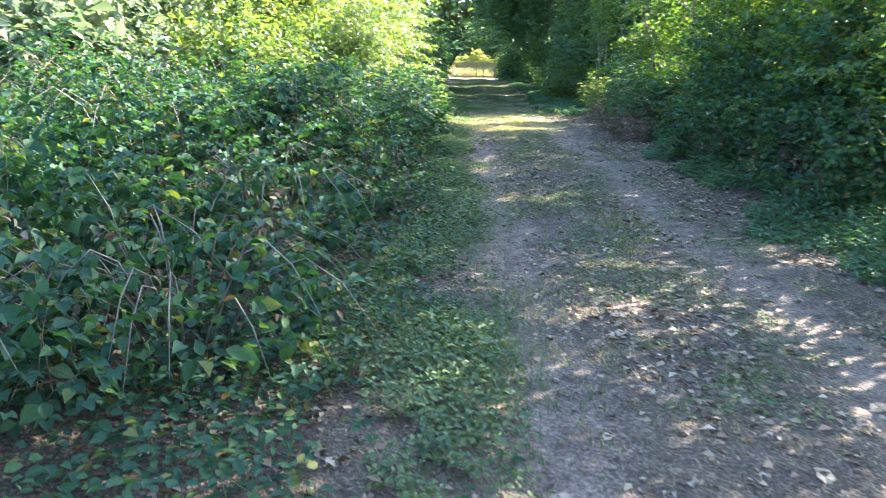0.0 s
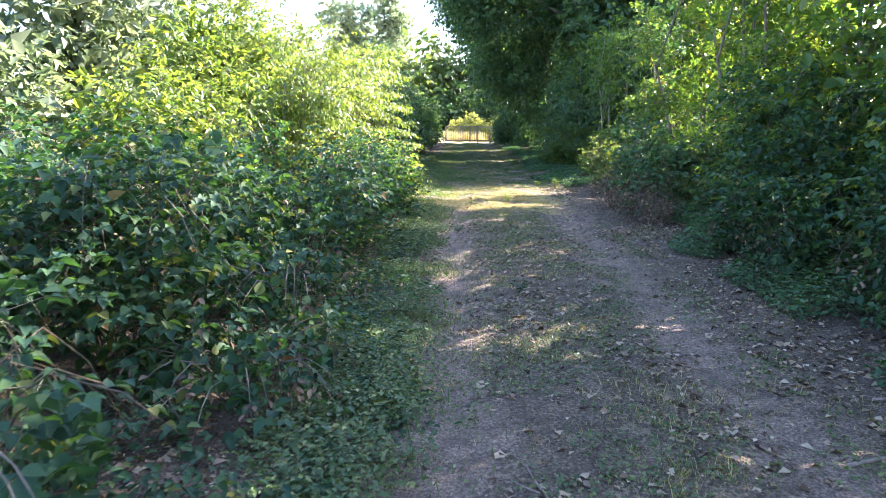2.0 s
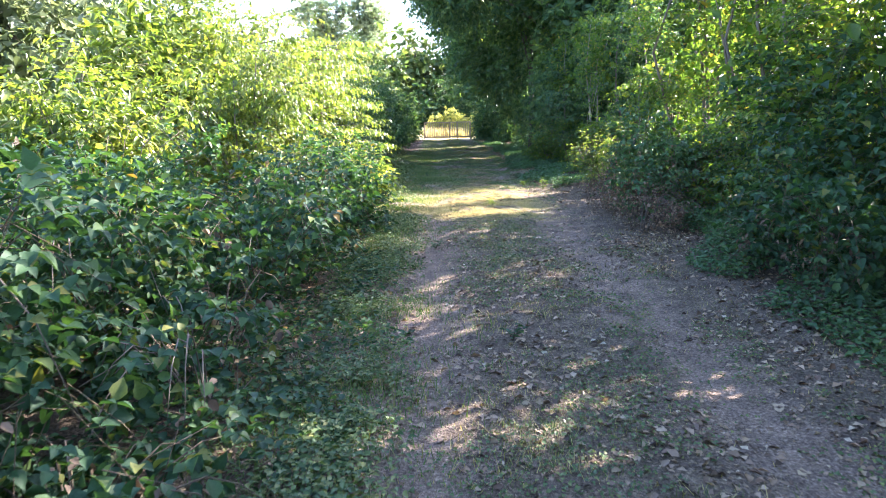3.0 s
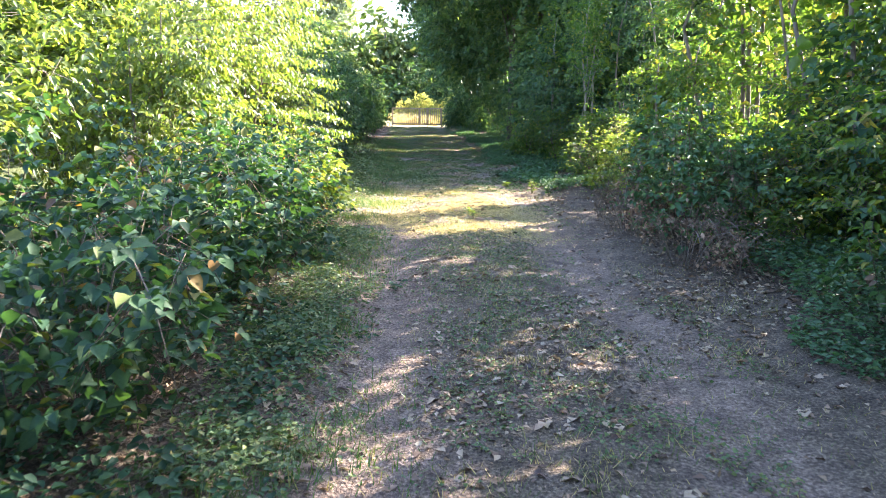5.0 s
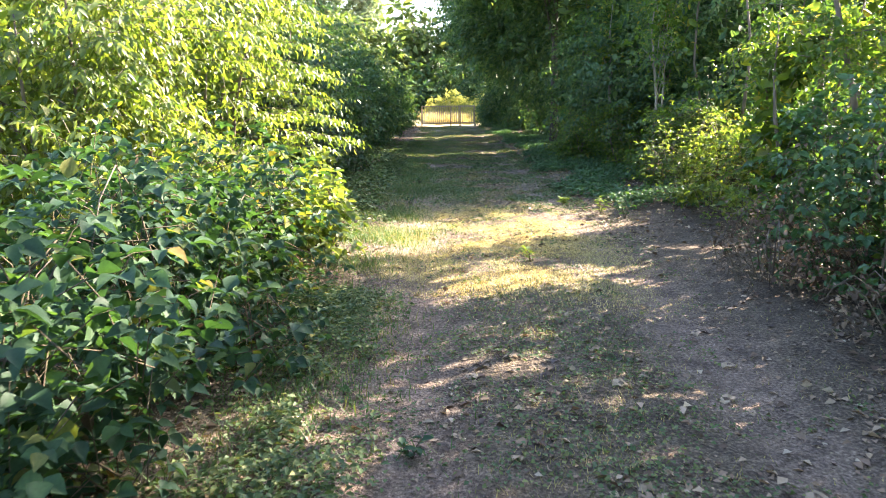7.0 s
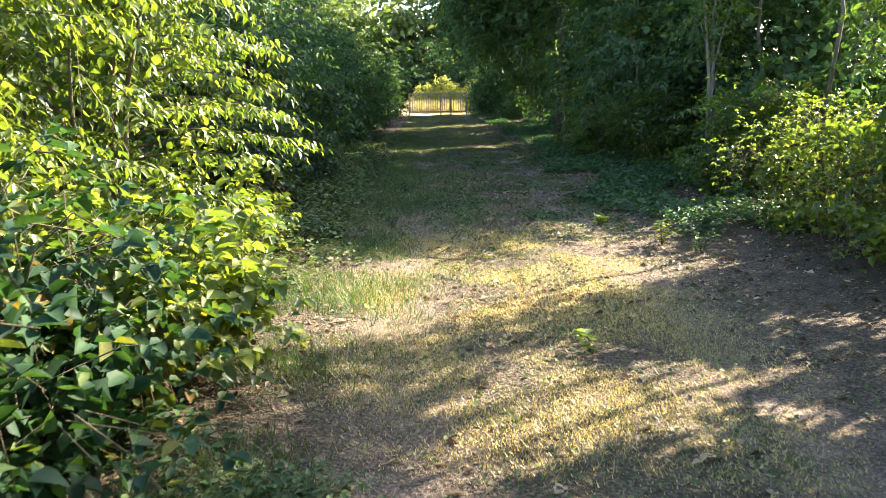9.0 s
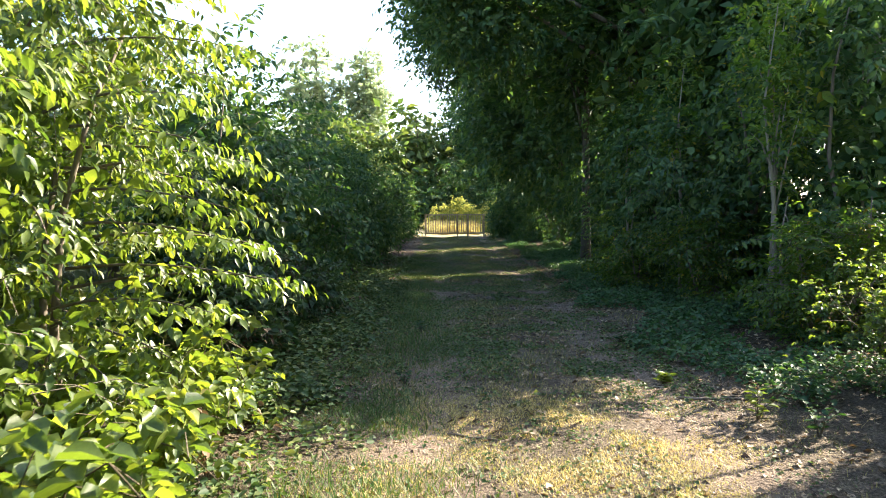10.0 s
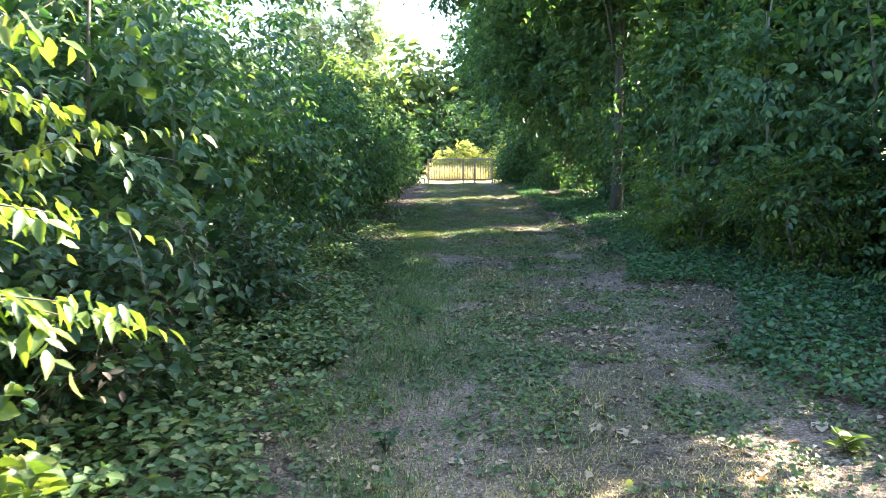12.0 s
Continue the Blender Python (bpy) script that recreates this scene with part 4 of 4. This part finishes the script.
x, y, u = cover(rng, 66000, -2.6, -0.4, -1.0, 34, 0.7, 0.45)
edge = np.interp(y, (4, 6, 12, 13.5, 19, 20.5), (-1.15, -1.05, -1.1, -1.6, -1.6, -1.55)) - 0.7 * (value_noise(x, y, 0.8) - 0.4) - 0.3 * (value_noise(x, y, 0.25) - 0.5)
keep = u < edge + rng.normal(0, 0.09, len(x))
x, y, u = x[keep], y[keep], u[keep]
for part_of, leaf_mat, name, label in ((y < 17, BRAMBLE_LEAF, "ground_herbs", "low green herbs along the foot of the brambles"), (y >= 17, CLOVER, "fresh_herbs", "fresh green herbs along the foot of the shady bushes")):
    hx, hy, hu = x[part_of], y[part_of], u[part_of]
    low_leaves(name, rng, hx, hy, rng.uniform(0.01, 0.2, len(hx)) * np.clip((-hu - 0.9) * 1.2, 0.15, 1), rng.uniform(0.03, 0.065, len(hx)), 0.62, leaf_mat, label, "plants")
x, y, u = cover(rng, 16000, -2.5, -1.4, 18.8, 27, 0.5, 0.36)
keep = u < -1.45 - 0.45 * value_noise(x, y, 0.7)
x, y, u = x[keep], y[keep], u[keep]
low_leaves("leafy_herbs", rng, x, y, rng.uniform(0.02, 0.28, len(x)) * np.clip((-u - 1.2) * 1.3, 0.2, 1), rng.uniform(0.035, 0.07, len(x)), 0.66, CLOVER, "lush leafy herbs at the edge of the grass", "plants")
x, y, u = cover(rng, 58000, 1.1, 3.4, 19.5, 48, 0.9, 0.36)
keep = u > 1.05 + 1.2 * value_noise(x, y, 1.1) * np.where(y < 22, 1.3, 0.8)
x, y, u = x[keep], y[keep], u[keep]
low_leaves("ivy_carpet", rng, x, y, rng.uniform(0.01, 0.13, len(x)), rng.uniform(0.035, 0.07, len(x)), 0.85, IVY_LEAF, "carpet of dark ivy under the trees", "plants", fine=False)
x, y, u = cover(rng, 290000, -1.75, 1.35, 2.0, 48, 0.45, 0.47)
bare = np.exp(-((np.abs(u + 0.6 * (value_noise(x, y, 1.4) - 0.5)) - 0.85) / 0.24) ** 2) * np.clip(1.5 - y / 24, 0.35, 1)
keep = rng.random(len(x)) < (0.85 - 0.75 * bare) * np.interp(y, (0, 10, 14, 15.5, 19.5, 21, 30, 34), (0.7, 0.8, 0.8, 0.2, 0.2, 0.95, 0.9, 0.5))
x, y, u = x[keep], y[keep], u[keep]
low_leaves("clover", rng, x, y, rng.uniform(0.004, 0.03, len(x)), rng.uniform(0.012, 0.03, len(x)) * np.interp(y, (15, 20), (1, 1.5)), 0.8, CLOVER, "low clover and herbs among the short grass", "plants", fine=False)
x, y, u = cover(rng, 42000, 1.3, 3.2, 2.0, 14.0, 0.7, 0.38)
keep = u > 1.3 + 1.1 * value_noise(x, y, 0.8) * np.where(y > 10, 1.2, 0.6)
x, y, u = x[keep], y[keep], u[keep]
low_leaves("hedge_herbs", rng, x, y, rng.uniform(0.01, 0.25, len(x)) * np.clip((u - 1.4) * 1.3, 0.1, 1), rng.uniform(0.03, 0.06, len(x)), 0.65, IVY_LEAF, "low dark herbs along the foot of the hedge", "plants", fine=False)
x, y, u = cover(rng, 60000, -1.75, -0.85, 1.0, 15.0, 0.5, 0.4)
keep = rng.random(len(x)) < np.exp(-((u + 1.32 + 0.4 * (value_noise(x, y, 0.9) - 0.5)) / 0.26) ** 2)
x, y, u = x[keep], y[keep], u[keep]
low_leaves("verge_herbs", rng, x, y, rng.uniform(0.01, 0.11, len(x)), rng.uniform(0.02, 0.045, len(x)), 0.6, CLOVER, "fresh green herbs on the verge of the track", "plants", fine=False)
# leaf litter, thin in the ruts
x, y, u = scatter(rng, 340000, -2.4, 3.2, -1.0, 47)
keep = rng.random(len(x)) < np.interp(y, (0, 9, 14, 16, 19, 21, 30, 40), (1, 0.95, 0.8, 0.4, 0.4, 0.9, 0.8, 0.4))
x, y, u = x[keep], y[keep], u[keep]
rut = np.exp(-((np.abs(u) - 0.85) / 0.25) ** 2)
keep = rng.random(len(x)) < (0.66 - 0.52 * rut) * np.clip((value_noise(x, y, 0.8) - 0.15) * 1.5, 0.15, 1)
x, y = x[keep], y[keep]
low_leaves("leaf_litter", rng, x, y, rng.uniform(0.002, 0.012, len(x)), 0.016 + 0.055 * rng.random(len(x)) ** 2.0, 0.65, DRY_LEAF, "scattered dry brown leaves on the track", "leaves", fine=False)


# ---- single things lying or growing on the track ----
def stick(rng, x, y, length, turn, thick, label):
    ob = thing("fallen_stick", x, y, label, "stick", "sticks on the track", z=0)
    pts = []
    for s in (0, 0.25, 0.5, 0.75, 1.0):
        px, py = (s - 0.5) * length * math.cos(turn) + rng.normal(0, 0.012), (s - 0.5) * length * math.sin(turn) + rng.normal(0, 0.012)
        pts.append(Vector((px, py, float(ground_z(x + px, y + py)) + thick * 0.8)))
    stem = part("stem", tube(pts, [thick, thick * 0.95, thick * 0.8, thick * 0.7, thick * 0.35], 6), DRY_WOOD, ob)
    side = [pts[2], pts[2] + Vector((math.cos(turn + 0.7), math.sin(turn + 0.7), 0.05)) * length * 0.18, pts[2] + Vector((math.cos(turn + 0.6), math.sin(turn + 0.6), 0.02)) * length * 0.32]
    part("side_twig", tube(side, [thick * 0.55, thick * 0.4, thick * 0.2], 5), DRY_WOOD, ob)
    return ob


for x, y, n, g, r in ((1.42, 4.95, 0.55, 1.9, 0.008), (2.3, 4.75, 0.5, 0.6, 0.009), (3.35, 6.3, 0.35, 0.3, 0.012), (3.0, 5.55, 0.5, 0.4, 0.011), (0.98, 23.9, 0.5, -0.5, 0.011), (-0.05, 18.9, 0.45, -0.6, 0.009),
                      (1.75, 19.9, 0.6, -0.2, 0.012), (2.5, 18.6, 0.4, 0.5, 0.008), (0.35, 10.2, 0.3, 2.5, 0.007), (1.6, 17.0, 0.35, 1.0, 0.007), (-1.3, 24.5, 0.4, 0.4, 0.008)):
    stick(rng, x, y, n, g, r, "dry grey-brown stick lying on the track")


def weed(rng, x, y, height, leaf, shoots, mat, label):
    """A young plant: a few upright shoots with leaves."""
    ob = thing("weed_plant", x, y, label, "plant", "young plants on the track")
    for k in range(shoots):
        g = 2 * math.pi * (k + rng.random()) / shoots
        lean = Vector((math.cos(g), math.sin(g), 0)) * height * rng.uniform(0.3, 0.8)
        tall = height * rng.uniform(0.7, 1.1)
        pts = [Vector((0, 0, -0.01)), lean * 0.4 + Vector((0, 0, tall * 0.6)), lean + Vector((0, 0, tall))]
        shoot = part("shoot", tube(pts, [0.004, 0.003, 0.0015], 5), CANE, ob)
        line = np.array([tuple(pts[0].lerp(pts[1], s * 2) if s < 0.5 else pts[1].lerp(pts[2], s * 2 - 1)) for s in np.linspace(0.25, 1, 7)])
        around = rng.uniform(0, 2 * math.pi, 7)
        way = unit(np.stack([np.cos(around), np.sin(around), rng.uniform(0.0, 0.5, 7)], 1))
        size = leaf * rng.uniform(0.7, 1.2, 7)
        part("foliage", leaf_mesh("foliage", (line, way, unit(UP + rng.normal(0, 0.25, (7, 3))), size, size * 0.6), mat), mat, shoot)["kind"] = "stuff"
    return ob


for x, y, h, leaf, n in ((1.85, 19.3, 0.22, 0.075, 4), (2.1, 18.9, 0.2, 0.06, 4), (0.92, 16.5, 0.13, 0.07, 3), (1.45, 20.5, 0.09, 0.09, 3), (2.25, 19.6, 0.25, 0.06, 5), (0.35, 12.5, 0.07, 0.05, 3), (-0.7, 20.3, 0.12, 0.05, 3),
                         (1.25, 8.7, 0.1, 0.05, 3), (1.35, 22.4, 0.08, 0.05, 4), (0.0, 26.2, 0.1, 0.05, 3), (-0.9, 23.0, 0.1, 0.05, 4)):
    weed(rng, x, y, h, leaf, n, BRAMBLE_LEAF if leaf < 0.07 else LIT_LEAF, "small green seedling growing on the track")


def fallen_leaf_mesh(rng, size):
    """A broad dry leaf with a lobed outline and curled edges."""
    bm = bmesh.new()
    mid = [bm.verts.new((size * (s - 0.5), 0, 0.15 * size * math.sin(math.pi * s))) for s in (0, 0.35, 0.7, 1.0)]
    for side in (-1, 1):
        rim = [bm.verts.new((size * (s - 0.5), side * size * w, size * (0.1 + 0.12 * rng.random()))) for s, w in ((0.12, 0.2), (0.3, 0.36), (0.55, 0.26), (0.75, 0.3))]
        ring = [mid[0], *rim, mid[3], mid[2], mid[1]]
        for a in range(1, 5):
            near = mid[1] if a < 3 else mid[2]
            bm.faces.new((ring[a], ring[a + 1], near) if side > 0 else (ring[a + 1], ring[a], near))
        bm.faces.new((mid[0], rim[0], mid[1]) if side > 0 else (rim[0], mid[0], mid[1]))
    me = bpy.data.meshes.new("fallen_leaf")
    bm.to_mesh(me)
    bm.free()
    me.materials.append(DRY_LEAF)
    return me


SHAPES = [fallen_leaf_mesh(rng, s) for s in (0.055, 0.07, 0.085, 0.1)]
x, y, u = scatter(rng, 150, -1.3, 1.6, 1.2, 24)
for k in range(150):
    leaf = new("fallen_leaf", SHAPES[k % 4])
    leaf.matrix_world = pose(float(x[k]), float(y[k]), float(ground_z(x[k], y[k])) + 0.004, rng.normal(0, 8), rng.normal(0, 8), rng.uniform(0, 360))
    tagged(leaf, "curled dry brown leaf lying on the track", "leaf", "fallen leaves on the track")
